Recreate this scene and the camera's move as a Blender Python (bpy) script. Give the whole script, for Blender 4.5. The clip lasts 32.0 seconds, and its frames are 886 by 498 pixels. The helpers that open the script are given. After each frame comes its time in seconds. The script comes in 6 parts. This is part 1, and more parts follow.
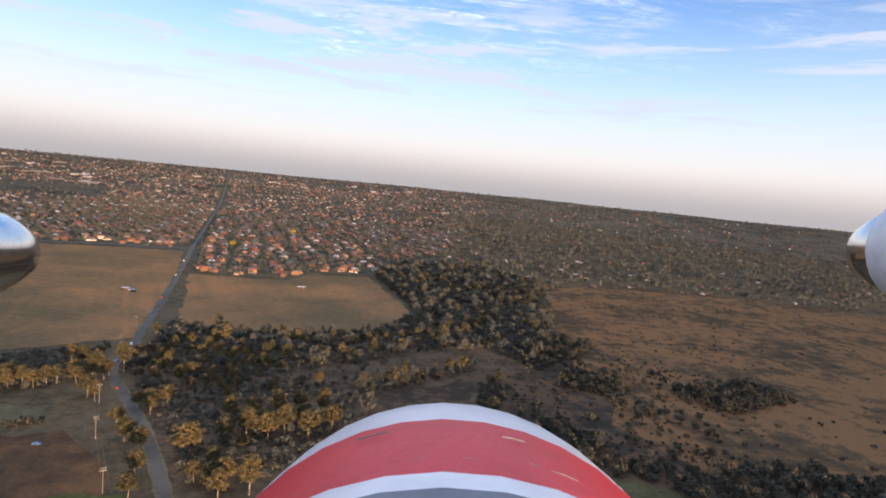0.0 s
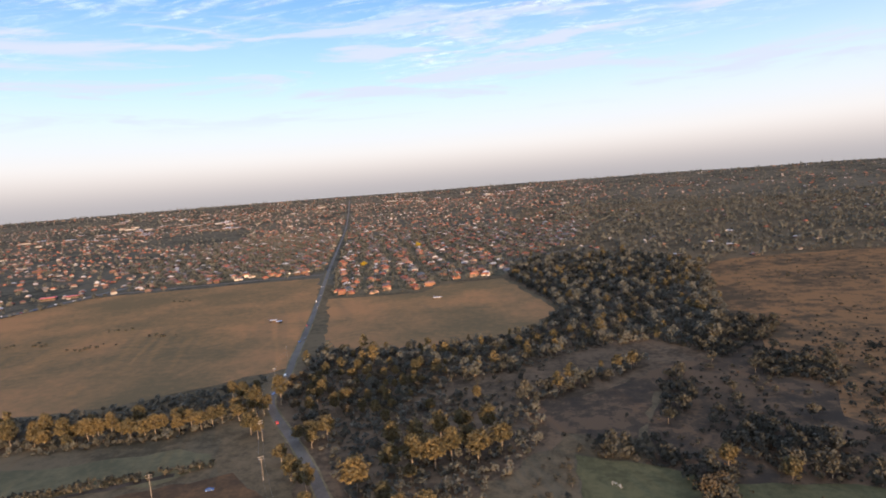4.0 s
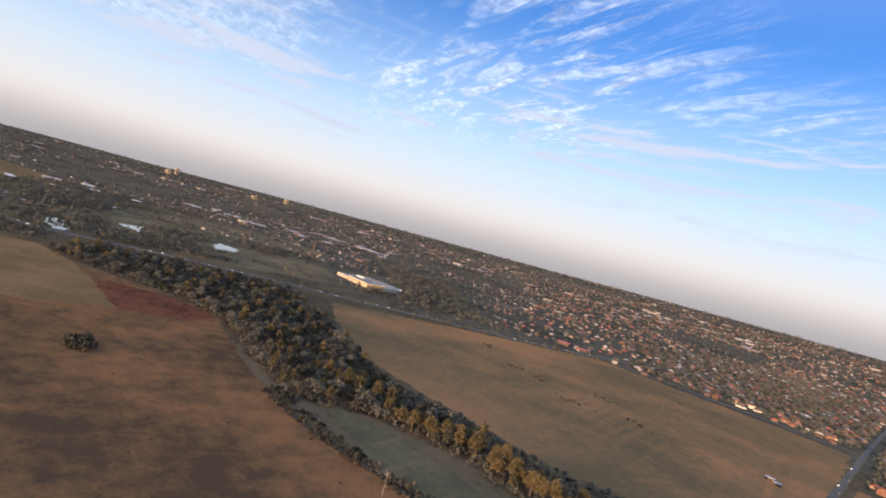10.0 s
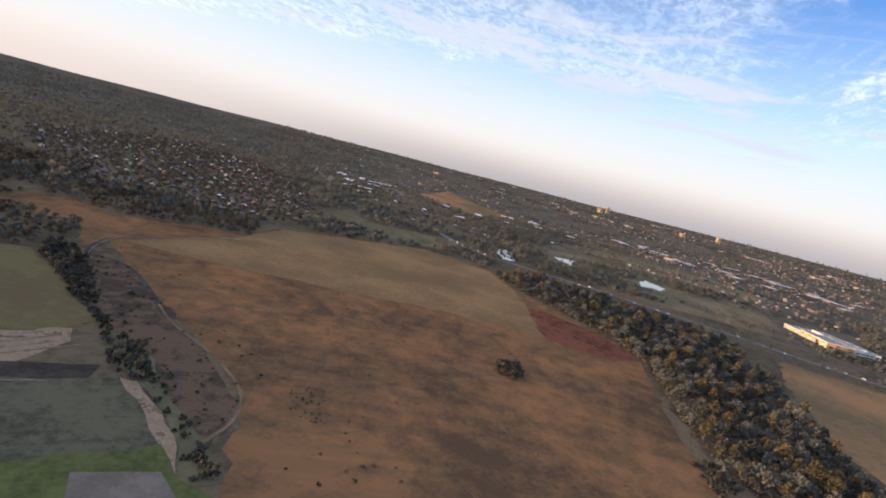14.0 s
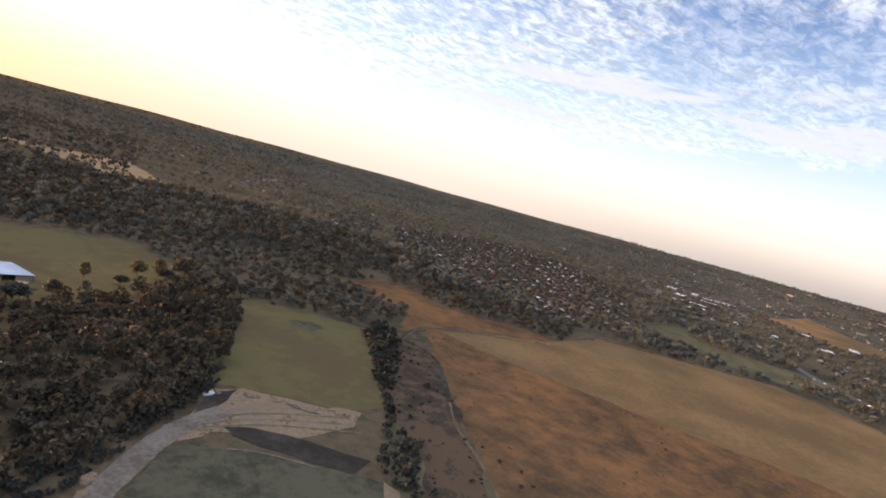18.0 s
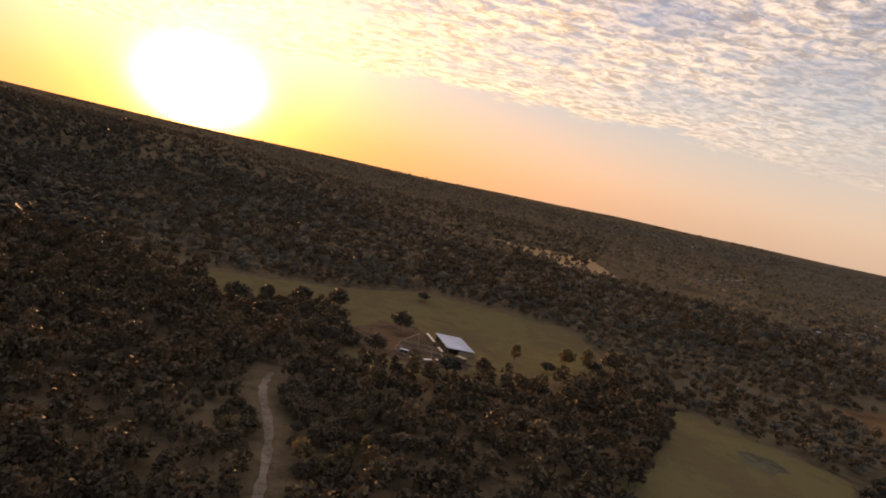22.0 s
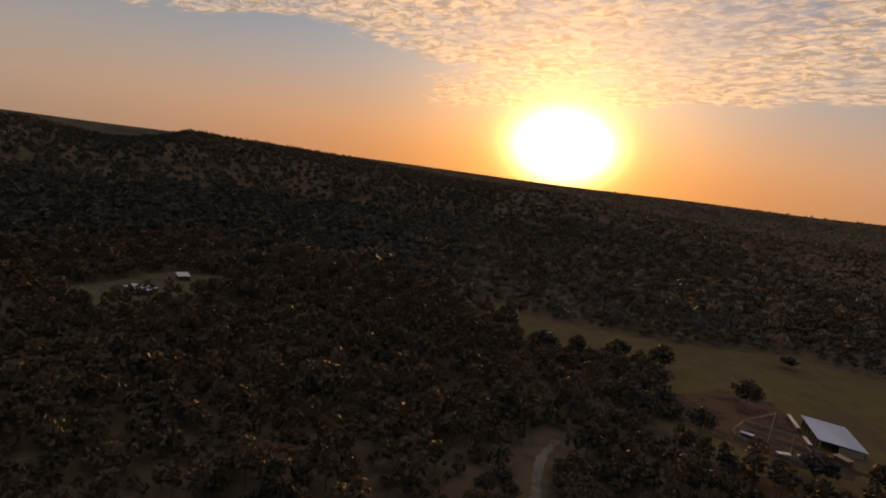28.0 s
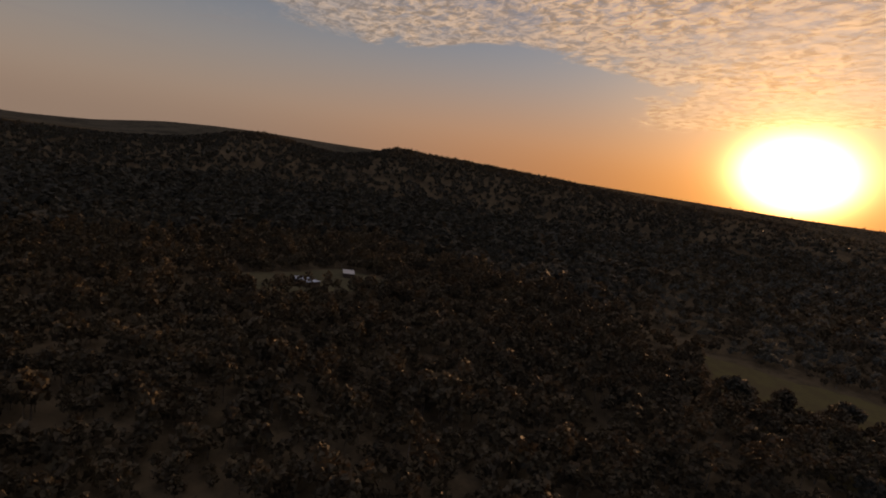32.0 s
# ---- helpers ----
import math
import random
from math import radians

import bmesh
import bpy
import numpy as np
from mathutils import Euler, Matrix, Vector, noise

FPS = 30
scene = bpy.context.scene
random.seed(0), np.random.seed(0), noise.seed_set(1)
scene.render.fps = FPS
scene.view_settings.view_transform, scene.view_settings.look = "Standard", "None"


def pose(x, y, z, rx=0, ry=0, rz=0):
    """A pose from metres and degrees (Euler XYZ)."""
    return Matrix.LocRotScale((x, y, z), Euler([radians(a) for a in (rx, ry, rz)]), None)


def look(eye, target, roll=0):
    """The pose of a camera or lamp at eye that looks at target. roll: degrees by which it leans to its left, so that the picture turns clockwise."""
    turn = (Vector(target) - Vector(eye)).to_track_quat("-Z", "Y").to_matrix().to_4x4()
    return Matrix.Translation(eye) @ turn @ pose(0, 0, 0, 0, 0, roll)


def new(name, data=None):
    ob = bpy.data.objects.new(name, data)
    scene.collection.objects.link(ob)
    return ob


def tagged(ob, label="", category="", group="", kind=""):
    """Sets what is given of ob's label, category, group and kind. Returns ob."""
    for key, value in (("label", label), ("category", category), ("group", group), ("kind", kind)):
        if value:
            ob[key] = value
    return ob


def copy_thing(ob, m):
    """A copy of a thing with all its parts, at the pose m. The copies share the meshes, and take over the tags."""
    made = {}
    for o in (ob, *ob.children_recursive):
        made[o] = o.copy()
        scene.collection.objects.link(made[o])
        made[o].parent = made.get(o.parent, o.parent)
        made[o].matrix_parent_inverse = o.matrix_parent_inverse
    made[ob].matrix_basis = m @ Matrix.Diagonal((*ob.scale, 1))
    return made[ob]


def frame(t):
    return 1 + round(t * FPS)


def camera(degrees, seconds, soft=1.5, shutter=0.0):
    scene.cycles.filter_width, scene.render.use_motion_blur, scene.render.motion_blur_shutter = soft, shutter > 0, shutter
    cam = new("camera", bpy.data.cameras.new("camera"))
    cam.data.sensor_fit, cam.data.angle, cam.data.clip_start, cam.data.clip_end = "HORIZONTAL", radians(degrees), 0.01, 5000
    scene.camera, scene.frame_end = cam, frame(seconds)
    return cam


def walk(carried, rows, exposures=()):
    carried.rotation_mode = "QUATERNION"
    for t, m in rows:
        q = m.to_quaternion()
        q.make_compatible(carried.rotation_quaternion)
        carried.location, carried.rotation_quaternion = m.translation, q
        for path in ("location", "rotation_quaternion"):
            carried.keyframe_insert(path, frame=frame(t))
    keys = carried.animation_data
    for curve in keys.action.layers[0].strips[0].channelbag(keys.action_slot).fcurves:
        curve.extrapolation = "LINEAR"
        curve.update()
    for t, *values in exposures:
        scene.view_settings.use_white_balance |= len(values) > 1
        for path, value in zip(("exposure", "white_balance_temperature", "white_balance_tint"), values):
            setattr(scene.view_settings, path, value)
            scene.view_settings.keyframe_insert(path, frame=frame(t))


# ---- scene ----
# One plan for the whole flight. Plan unit: K metres; ground at z = 0 in the valley.
K = 1.65
LENS = 76.0

# ---- camera and its walk: seconds, x, y, z, heading, pitch, roll ----
cam = camera(LENS, 32.0, soft=1.9)
PATH = [
    (0.0, 0.00, 0.00, 165.00, 0.00, -6.46, 5.55),
    (0.5, -2.59, 5.22, 164.17, 2.45, -7.23, 5.61),
    (1.0, -5.19, 10.37, 163.20, 4.86, -7.33, 5.54),
    (1.5, -7.81, 15.50, 162.06, 7.16, -7.61, 5.89),
    (2.0, -10.41, 20.72, 160.86, 9.21, -7.66, 5.54),
    (2.5, -12.99, 26.02, 159.66, 11.27, -7.25, 4.95),
    (4.5, -22.04, 47.08, 153.36, 10.89, -6.27, -6.93),
    (5.0, -24.91, 52.25, 152.07, 8.50, -6.36, -6.54),
    (5.5, -28.14, 57.34, 151.06, 7.30, -7.35, -4.70),
    (6.0, -31.63, 62.37, 150.29, 7.96, -7.87, 1.90),
    (6.5, -35.28, 67.52, 149.79, 11.08, -7.39, 10.29),
    (7.0, -39.07, 72.81, 149.20, 17.43, -7.38, 18.39),
    (7.5, -43.29, 78.04, 148.43, 25.07, -7.67, 25.01),
    (8.0, -48.16, 83.23, 147.56, 33.20, -8.04, 24.22),
    (8.5, -53.27, 88.02, 146.71, 42.34, -5.81, 20.82),
    (9.0, -58.53, 92.15, 146.05, 49.54, -4.84, 18.68),
    (9.5, -63.87, 95.49, 145.53, 55.91, -2.19, 16.44),
    (10.0, -69.59, 98.24, 145.06, 61.86, -1.03, 15.04),
    (10.5, -75.86, 100.69, 144.58, 66.15, -1.55, 13.28),
    (11.0, -83.04, 102.89, 143.99, 70.06, -3.21, 11.64),
    (11.5, -90.90, 104.56, 143.23, 74.48, -3.05, 10.59),
    (12.0, -99.00, 105.41, 142.33, 83.27, -6.39, 14.70),
    (12.5, -107.10, 105.58, 141.36, 87.25, -8.70, 20.25),
    (13.0, -114.90, 104.91, 140.25, 91.53, -7.53, 17.43),
    (13.5, -122.48, 103.95, 138.81, 97.73, -7.82, 15.65),
    (14.0, -130.20, 102.92, 137.28, 102.61, -8.19, 14.43),
    (14.5, -137.99, 101.61, 135.73, 106.65, -9.73, 12.52),
    (16.5, -169.29, 93.18, 128.82, 121.90, -6.69, 9.04),
    (17.0, -176.98, 89.26, 127.74, 125.37, -5.02, 8.78),
    (17.5, -184.69, 84.58, 126.58, 131.25, -4.40, 11.53),
    (18.0, -192.17, 79.21, 125.34, 136.48, -5.67, 15.36),
    (18.5, -199.12, 73.22, 123.88, 143.06, -7.69, 18.26),
    (19.0, -205.41, 66.93, 122.39, 147.99, -8.38, 17.45),
    (19.5, -211.19, 60.37, 120.95, 153.70, -9.22, 16.46),
    (20.0, -216.57, 53.52, 119.61, 160.51, -9.30, 17.54),
    (20.5, -221.38, 46.47, 118.20, 166.41, -9.06, 18.54),
    (21.0, -226.04, 38.72, 116.45, 172.26, -9.04, 17.42),
    (21.5, -230.27, 30.79, 114.65, 177.52, -8.31, 15.08),
    (22.0, -233.60, 23.52, 113.22, 182.08, -6.98, 12.75),
    (22.5, -236.18, 17.27, 112.19, 186.41, -7.19, 11.66),
    (23.0, -238.28, 11.96, 111.51, 191.20, -6.94, 11.29),
    (23.5, -239.76, 7.38, 111.03, 193.66, -6.28, 12.06),
    (24.0, -240.47, 2.87, 110.85, 196.73, -7.03, 10.45),
    (24.5, -240.58, -1.27, 111.05, 199.96, -6.62, 9.77),
    (25.0, -240.47, -5.06, 111.35, 202.71, -5.43, 9.70),
    (25.5, -240.82, -9.11, 111.32, 205.37, -5.62, 10.26),
    (27.5, -245.96, -27.73, 107.67, 215.64, -7.45, 8.65),
    (28.0, -245.86, -33.08, 106.66, 217.79, -8.13, 7.19),
    (28.5, -245.01, -38.65, 105.92, 219.95, -7.54, 7.58),
    (29.0, -243.81, -44.28, 105.17, 221.78, -6.88, 7.42),
    (29.5, -242.61, -49.75, 104.40, 223.32, -7.13, 7.55),
    (30.0, -241.37, -55.03, 103.33, 225.81, -8.13, 8.00),
    (30.5, -240.33, -60.15, 101.92, 230.20, -8.66, 10.99),
    (31.0, -239.14, -65.21, 100.26, 232.10, -8.44, 10.49),
    (31.5, -237.69, -70.25, 98.13, 235.24, -8.59, 9.45),
    (32.0, -236.10, -75.33, 95.60, 237.73, -8.51, 8.61),
]
EXPOSURES = [(0, 0.99, 6550, 10), (8, 1.0, 6550, 10), (9.5, 0.95, 6500, 10), (11, 0.72, 6500, 10), (14, 1.0, 6550, 10), (17, 1.2, 7000, 11), (19, 1.12, 8000, 14), (21, 0.68, 9800, 20), (23, 0.12, 10600, 23), (25, -0.22, 10400, 23), (28, -0.57, 9900, 23), (32, -0.92, 9500, 23)]


def flight_pose(row):
    t, x, y, z, heading, pitch, roll = row
    return pose(x, y, z, 90 + pitch, 0, heading) @ pose(0, 0, 0, 0, 0, roll)


walk(cam, [(row[0], flight_pose(row)) for row in PATH], EXPOSURES)

# ---- world and sun ----
SUN_WAY = Vector((0.459, -0.886, 0.060)).normalized()
SUN_ELEV = math.asin(SUN_WAY.z)
world = bpy.data.worlds.new("sky")
scene.world = world
world.use_nodes = True
wt = world.node_tree
wt.nodes.clear()


def wnode(kind, **keys):
    n = wt.nodes.new(kind)
    for k, v in keys.items():
        setattr(n, k, v)
    return n


def wmath(op, a, b=None, c=None, clamp=False):
    n = wnode("ShaderNodeMath", operation=op, use_clamp=clamp)
    for i, v in enumerate((a, b, c)):
        if v is None:
            continue
        if isinstance(v, (int, float)):
            n.inputs[i].default_value = v
        else:
            wt.links.new(v, n.inputs[i])
    return n.outputs[0]


def wsmooth(v, lo, hi, a=0.0, b=1.0):
    n = wnode("ShaderNodeMapRange", interpolation_type="SMOOTHSTEP")
    wt.links.new(v, n.inputs["Value"])
    for k, x in (("From Min", lo), ("From Max", hi), ("To Min", a), ("To Max", b)):
        n.inputs[k].default_value = x
    return n.outputs["Result"]


def wmix(fac, a, b, blend="MIX"):
    n = wnode("ShaderNodeMix", data_type="RGBA", blend_type=blend, clamp_factor=True)
    for idx, v in ((0, fac), (6, a), (7, b)):
        if isinstance(v, (int, float)):
            n.inputs[idx].default_value = v
        elif isinstance(v, tuple):
            n.inputs[idx].default_value = (*v, 1)
        else:
            wt.links.new(v, n.inputs[idx])
    return n.outputs[2]


coord = wnode("ShaderNodeTexCoord").outputs["Generated"]
sep = wnode("ShaderNodeSeparateXYZ")
wt.links.new(coord, sep.inputs[0])
up = wmath("MAXIMUM", sep.outputs[2], 0.004)
flat = wnode("ShaderNodeCombineXYZ")
wt.links.new(sep.outputs[0], flat.inputs[0]), wt.links.new(sep.outputs[1], flat.inputs[1]), wt.links.new(up, flat.inputs[2])
sky = wnode("ShaderNodeTexSky", sky_type="NISHITA", sun_disc=False, sun_elevation=SUN_ELEV,
            sun_rotation=math.atan2(SUN_WAY.x, SUN_WAY.y), air_density=1.0, dust_density=1.2, ozone_density=3.0)
wt.links.new(flat.outputs[0], sky.inputs[0])
SKY_GAIN = (0.17, 0.25, 0.38)
sky_col = wmix(1.0, sky.outputs[0], SKY_GAIN, "MULTIPLY")
# blue brightened overhead, mostly unseen: a fill added to lift and cool the ground
sky_col = wmix(wsmooth(sep.outputs[2], 0.36, 0.85), sky_col, (0.56, 0.70, 1.14))
dot = wnode("ShaderNodeVectorMath", operation="DOT_PRODUCT")
wt.links.new(coord, dot.inputs[0])
dot.inputs[1].default_value = SUN_WAY
toward = wmath("MAXIMUM", dot.outputs["Value"], 0.0)
# high sheet of rippled cloud, seen in its plane
inv = wmath("DIVIDE", 1.0, wmath("ADD", up, 0.09))
uv = wnode("ShaderNodeCombineXYZ")
wt.links.new(wmath("MULTIPLY", sep.outputs[0], inv), uv.inputs[0])
wt.links.new(wmath("MULTIPLY", sep.outputs[1], inv), uv.inputs[1])


def wnoise(scale, detail, rough, vec, distort=0.0):
    n = wnode("ShaderNodeTexNoise")
    n.inputs["Scale"].default_value, n.inputs["Detail"].default_value = scale, detail
    n.inputs["Roughness"].default_value, n.inputs["Distortion"].default_value = rough, distort
    wt.links.new(vec, n.inputs["Vector"])
    return n.outputs["Fac"]


turn = wnode("ShaderNodeMapping")
turn.inputs["Rotation"].default_value = (0, 0, 0.35)
turn.inputs["Scale"].default_value = (1.0, 1.45, 1.0)
wt.links.new(uv.outputs[0], turn.inputs["Vector"])
axes = wnode("ShaderNodeSeparateXYZ")
wt.links.new(uv.outputs[0], axes.inputs[0])
cu, cv = axes.outputs[0], axes.outputs[1]
ragged = wmath("SUBTRACT", wmath("MULTIPLY", wnoise(2.2, 8, 0.62, uv.outputs[0], 0.5), 1.5), 0.75)
# the sheet's border: a lobed flank, a far rim, and a loose end
flank = wmath("ADD", wmath("SUBTRACT", 2.55, cu), wmath("ADD", wsmooth(cv, -2.0, -1.6, 0.0, 0.85), wsmooth(cv, -2.9, -3.8, 0.0, 0.85)))
border = wmath("MINIMUM", wmath("MINIMUM", flank, wmath("ADD", cv, 4.15)), wmath("MINIMUM", wmath("ADD", cu, 3.6), wmath("SUBTRACT", 0.6, cv)))
border = wmath("ADD", border, ragged)
sheet = wsmooth(border, 0.0, 0.30)
rim = wmath("MULTIPLY", sheet, wsmooth(border, 0.9, 0.2))
ripple = wsmooth(wnoise(9.5, 10, 0.68, turn.outputs[0], 0.9), 0.34, 0.60, 0.32, 1.0)
gaps = wsmooth(wnoise(1.3, 4, 0.5, uv.outputs[0], 0.3), 0.40, 0.58, 0.55, 1.0)
sheet = wmath("MULTIPLY", sheet, wmath("MAXIMUM", wmath("MULTIPLY", ripple, gaps), wmath("MULTIPLY", rim, 0.8)))
# combed cirrus in the half of the sky away from the sun
comb = wnode("ShaderNodeMapping")
comb.inputs["Rotation"].default_value = (0, 0, -0.5)
comb.inputs["Scale"].default_value = (0.8, 3.2, 1.0)
wt.links.new(uv.outputs[0], comb.inputs["Vector"])
strand = wsmooth(wnoise(2.6, 9, 0.66, comb.outputs[0], 0.9), 0.44, 0.66)
patch = wsmooth(wnoise(0.55, 3, 0.5, uv.outputs[0], 0.5), 0.40, 0.60)
cirrus = wmath("MULTIPLY", wmath("MULTIPLY", strand, patch), wmath("MULTIPLY", wsmooth(border, 0.1, -0.6), wsmooth(toward, 0.9, 0.5)))
cirrus = wmath("MULTIPLY", cirrus, 0.62)
sheet = wmath("MULTIPLY", sheet, wsmooth(cu, -2.6, -0.6, 0.35, 1.0))
cloud = wmath("MAXIMUM", sheet, wmath("MULTIPLY", cirrus, wsmooth(sep.outputs[2], 0.14, 0.24)))
cloud = wmath("MULTIPLY", cloud, wsmooth(sep.outputs[2], 0.075, 0.125))
glow = wmath("POWER", toward, 8.0)
cloud_col = wmix(wmath("POWER", toward, 5.0), (0.90, 0.93, 0.99), (2.0, 1.50, 1.02))
fold = wsmooth(wnoise(11.0, 8, 0.66, turn.outputs[0], 0.7), 0.38, 0.60, 0.52, 1.14)
cloud_col = wmix(1.0, cloud_col, fold, "MULTIPLY")
veil = wsmooth(sep.outputs[2], 0.06, 0.42, 0.72, 0.0)
col = wmix(veil, sky_col, wmix(glow, (0.70, 0.84, 0.97), (0.95, 0.92, 0.92)))
haze_amount = wsmooth(sep.outputs[2], -0.02, 0.21, 0.97, 0.0)
haze_col = wmix(wmath("POWER", toward, 5.0), (0.735, 0.625, 0.57), (1.55, 0.70, 0.255))
col = wmix(haze_amount, col, haze_col)
col = wmix(wmath("MULTIPLY", cloud, 0.90), col, cloud_col)
# thin lilac streaks of low cloud, long and flat
flatten = wnode("ShaderNodeMapping")
flatten.inputs["Scale"].default_value = (2.4, 2.4, 21.0)
wt.links.new(coord, flatten.inputs["Vector"])
streak = wsmooth(wnoise(1.5, 5, 0.6, flatten.outputs[0], 0.5), 0.48, 0.62, 0.0, 0.9)
streak = wmath("MULTIPLY", streak, wmath("MULTIPLY", wsmooth(sep.outputs[2], 0.10, 0.15), wsmooth(sep.outputs[2], 0.34, 0.24)))
streak = wmath("MULTIPLY", streak, wsmooth(toward, 0.75, 0.2))
col = wmix(streak, col, (0.53, 0.575, 0.70))
# smoky layer along the skyline, and the sun's bright spot, broadened sideways by the thin cloud
low = wmath("MULTIPLY", wsmooth(sep.outputs[2], -0.008, 0.072, 0.86, 0.0), wsmooth(dot.outputs["Value"], 0.45, -0.35, 0.30, 1.0))
col = wmix(low, col, wmix(glow, (0.30, 0.295, 0.32), (1.1, 0.55, 0.22)))
across = wnode("ShaderNodeVectorMath", operation="DOT_PRODUCT")
wt.links.new(coord, across.inputs[0])
across.inputs[1].default_value = SUN_WAY.cross(Vector((0, 0, 1))).normalized()
du = wmath("MULTIPLY", across.outputs["Value"], 0.70)
dv = wmath("SUBTRACT", sep.outputs[2], SUN_WAY.z)
off2 = wmath("ADD", wmath("MULTIPLY", du, du), wmath("MULTIPLY", dv, dv))
core = wmath("MULTIPLY", wmath("EXPONENT", wmath("MULTIPLY", off2, -690.0)), wmath("MULTIPLY", wsmooth(toward, 0.0, 0.5), 46.0))
aureole = wmath("ADD", wmath("MULTIPLY", wmath("POWER", toward, 240.0), 2.0), wmath("MULTIPLY", wmath("POWER", toward, 50.0), 1.1))
col = wmix(1.0, col, wmix(1.0, (1.0, 0.72, 0.40), core, "MULTIPLY"), "ADD")
col = wmix(1.0, col, wmix(1.0, (1.0, 0.52, 0.14), aureole, "MULTIPLY"), "ADD")
bg = wnode("ShaderNodeBackground")
wt.links.new(col, bg.inputs["Color"])
bg.inputs["Strength"].default_value = 0.72
wt.links.new(bg.outputs[0], wnode("ShaderNodeOutputWorld").inputs[0])

sun = new("sun", bpy.data.lights.new("sun", "SUN"))
sun.data.energy, sun.data.angle, sun.data.color = 4.8, radians(0.6), (1.0, 0.64, 0.38)
sun.matrix_world = look(SUN_WAY * 100, (0, 0, 0))


# ---- materials ----
def material(name, dark, light, scale=0.05, fine=1.0, rough=0.85, metal=0.0, bump=0.0, vary="", amount=0.5, spread=None, glow_through=None, mid=None):
    """Two noises blend two colours; vary: 'object' or 'island' picks from the spread of colours at random."""
    m = bpy.data.materials.new(name)
    m.use_nodes = True
    nt = m.node_tree
    bsdf = nt.nodes["Principled BSDF"]
    bsdf.inputs["Roughness"].default_value, bsdf.inputs["Metallic"].default_value = rough, metal
    if rough >= 0.6:
        bsdf.inputs["Specular IOR Level"].default_value = 0.0 if bump >= 0.3 or name == "grey_far_plain" else 0.12
    geo = nt.nodes.new("ShaderNodeNewGeometry")

    def noise_tex(s, detail):
        n = nt.nodes.new("ShaderNodeTexNoise")
        n.inputs["Scale"].default_value, n.inputs["Detail"].default_value = s, detail
        n.inputs["Roughness"].default_value = 0.6
        nt.links.new(geo.outputs["Position"], n.inputs["Vector"])
        return n.outputs["Fac"]
    big, small, grain = noise_tex(scale, 4), noise_tex(fine, 5), noise_tex(fine * 5.5, 3)
    blend = nt.nodes.new("ShaderNodeMath")
    blend.operation = "MULTIPLY_ADD"
    nt.links.new(grain, blend.inputs[0])
    blend.inputs[1].default_value = 0.45
    nt.links.new(small, blend.inputs[2])
    half = nt.nodes.new("ShaderNodeMath")
    half.operation = "SUBTRACT"
    nt.links.new(blend.outputs[0], half.inputs[0])
    half.inputs[1].default_value = 0.225
    small = half.outputs[0]
    add = nt.nodes.new("ShaderNodeMath")
    add.operation = "MULTIPLY_ADD"
    nt.links.new(small, add.inputs[0])
    add.inputs[1].default_value = amount
    nt.links.new(big, add.inputs[2])
    ramp = nt.nodes.new("ShaderNodeValToRGB")
    ramp.color_ramp.elements[0].position, ramp.color_ramp.elements[1].position = 0.43 + amount * 0.39, 0.57 + amount * 0.61
    ramp.color_ramp.elements[0].color, ramp.color_ramp.elements[1].color = (*dark, 1), (*light, 1)
    if mid:
        ramp.color_ramp.elements.new(0.5 + amount * 0.5).color = (*mid, 1)
    nt.links.new(add.outputs[0], ramp.inputs[0])
    out = ramp.outputs[0]
    if vary:
        if vary == "object":
            rnd = nt.nodes.new("ShaderNodeObjectInfo").outputs["Random"]
        else:
            rnd = geo.outputs["Random Per Island"]
        pick = nt.nodes.new("ShaderNodeValToRGB")
        pick.color_ramp.interpolation = "CONSTANT"
        cols = spread
        while len(pick.color_ramp.elements) < len(cols):
            pick.color_ramp.elements.new(0.5)
        for i, c in enumerate(cols):
            pick.color_ramp.elements[i].position = i / len(cols)
            pick.color_ramp.elements[i].color = (*c, 1)
        nt.links.new(rnd, pick.inputs[0])
        mix = nt.nodes.new("ShaderNodeMix")
        mix.data_type, mix.blend_type = "RGBA", "MULTIPLY"
        mix.inputs[0].default_value = 1.0
        nt.links.new(out, mix.inputs[6]), nt.links.new(pick.outputs[0], mix.inputs[7])
        out = mix.outputs[2]
    nt.links.new(out, bsdf.inputs["Base Color"])
    if glow_through:
        thin = nt.nodes.new("ShaderNodeBsdfTranslucent")
        tint = nt.nodes.new("ShaderNodeMix")
        tint.data_type, tint.blend_type = "RGBA", "MULTIPLY"
        tint.inputs[0].default_value, tint.inputs[7].default_value = 1.0, (*glow_through, 1)
        nt.links.new(out, tint.inputs[6]), nt.links.new(tint.outputs[2], thin.inputs["Color"])
        both = nt.nodes.new("ShaderNodeMixShader")
        both.inputs[0].default_value = 0.38
        nt.links.new(bsdf.outputs[0], both.inputs[1]), nt.links.new(thin.outputs[0], both.inputs[2])
        nt.links.new(both.outputs[0], nt.nodes["Material Output"].inputs["Surface"])
    if bump:
        b = nt.nodes.new("ShaderNodeBump")
        b.inputs["Strength"].default_value, b.inputs["Distance"].default_value = bump, 0.3
        nt.links.new(small, b.inputs["Height"])
        nt.links.new(b.outputs[0], bsdf.inputs["Normal"])
    return m


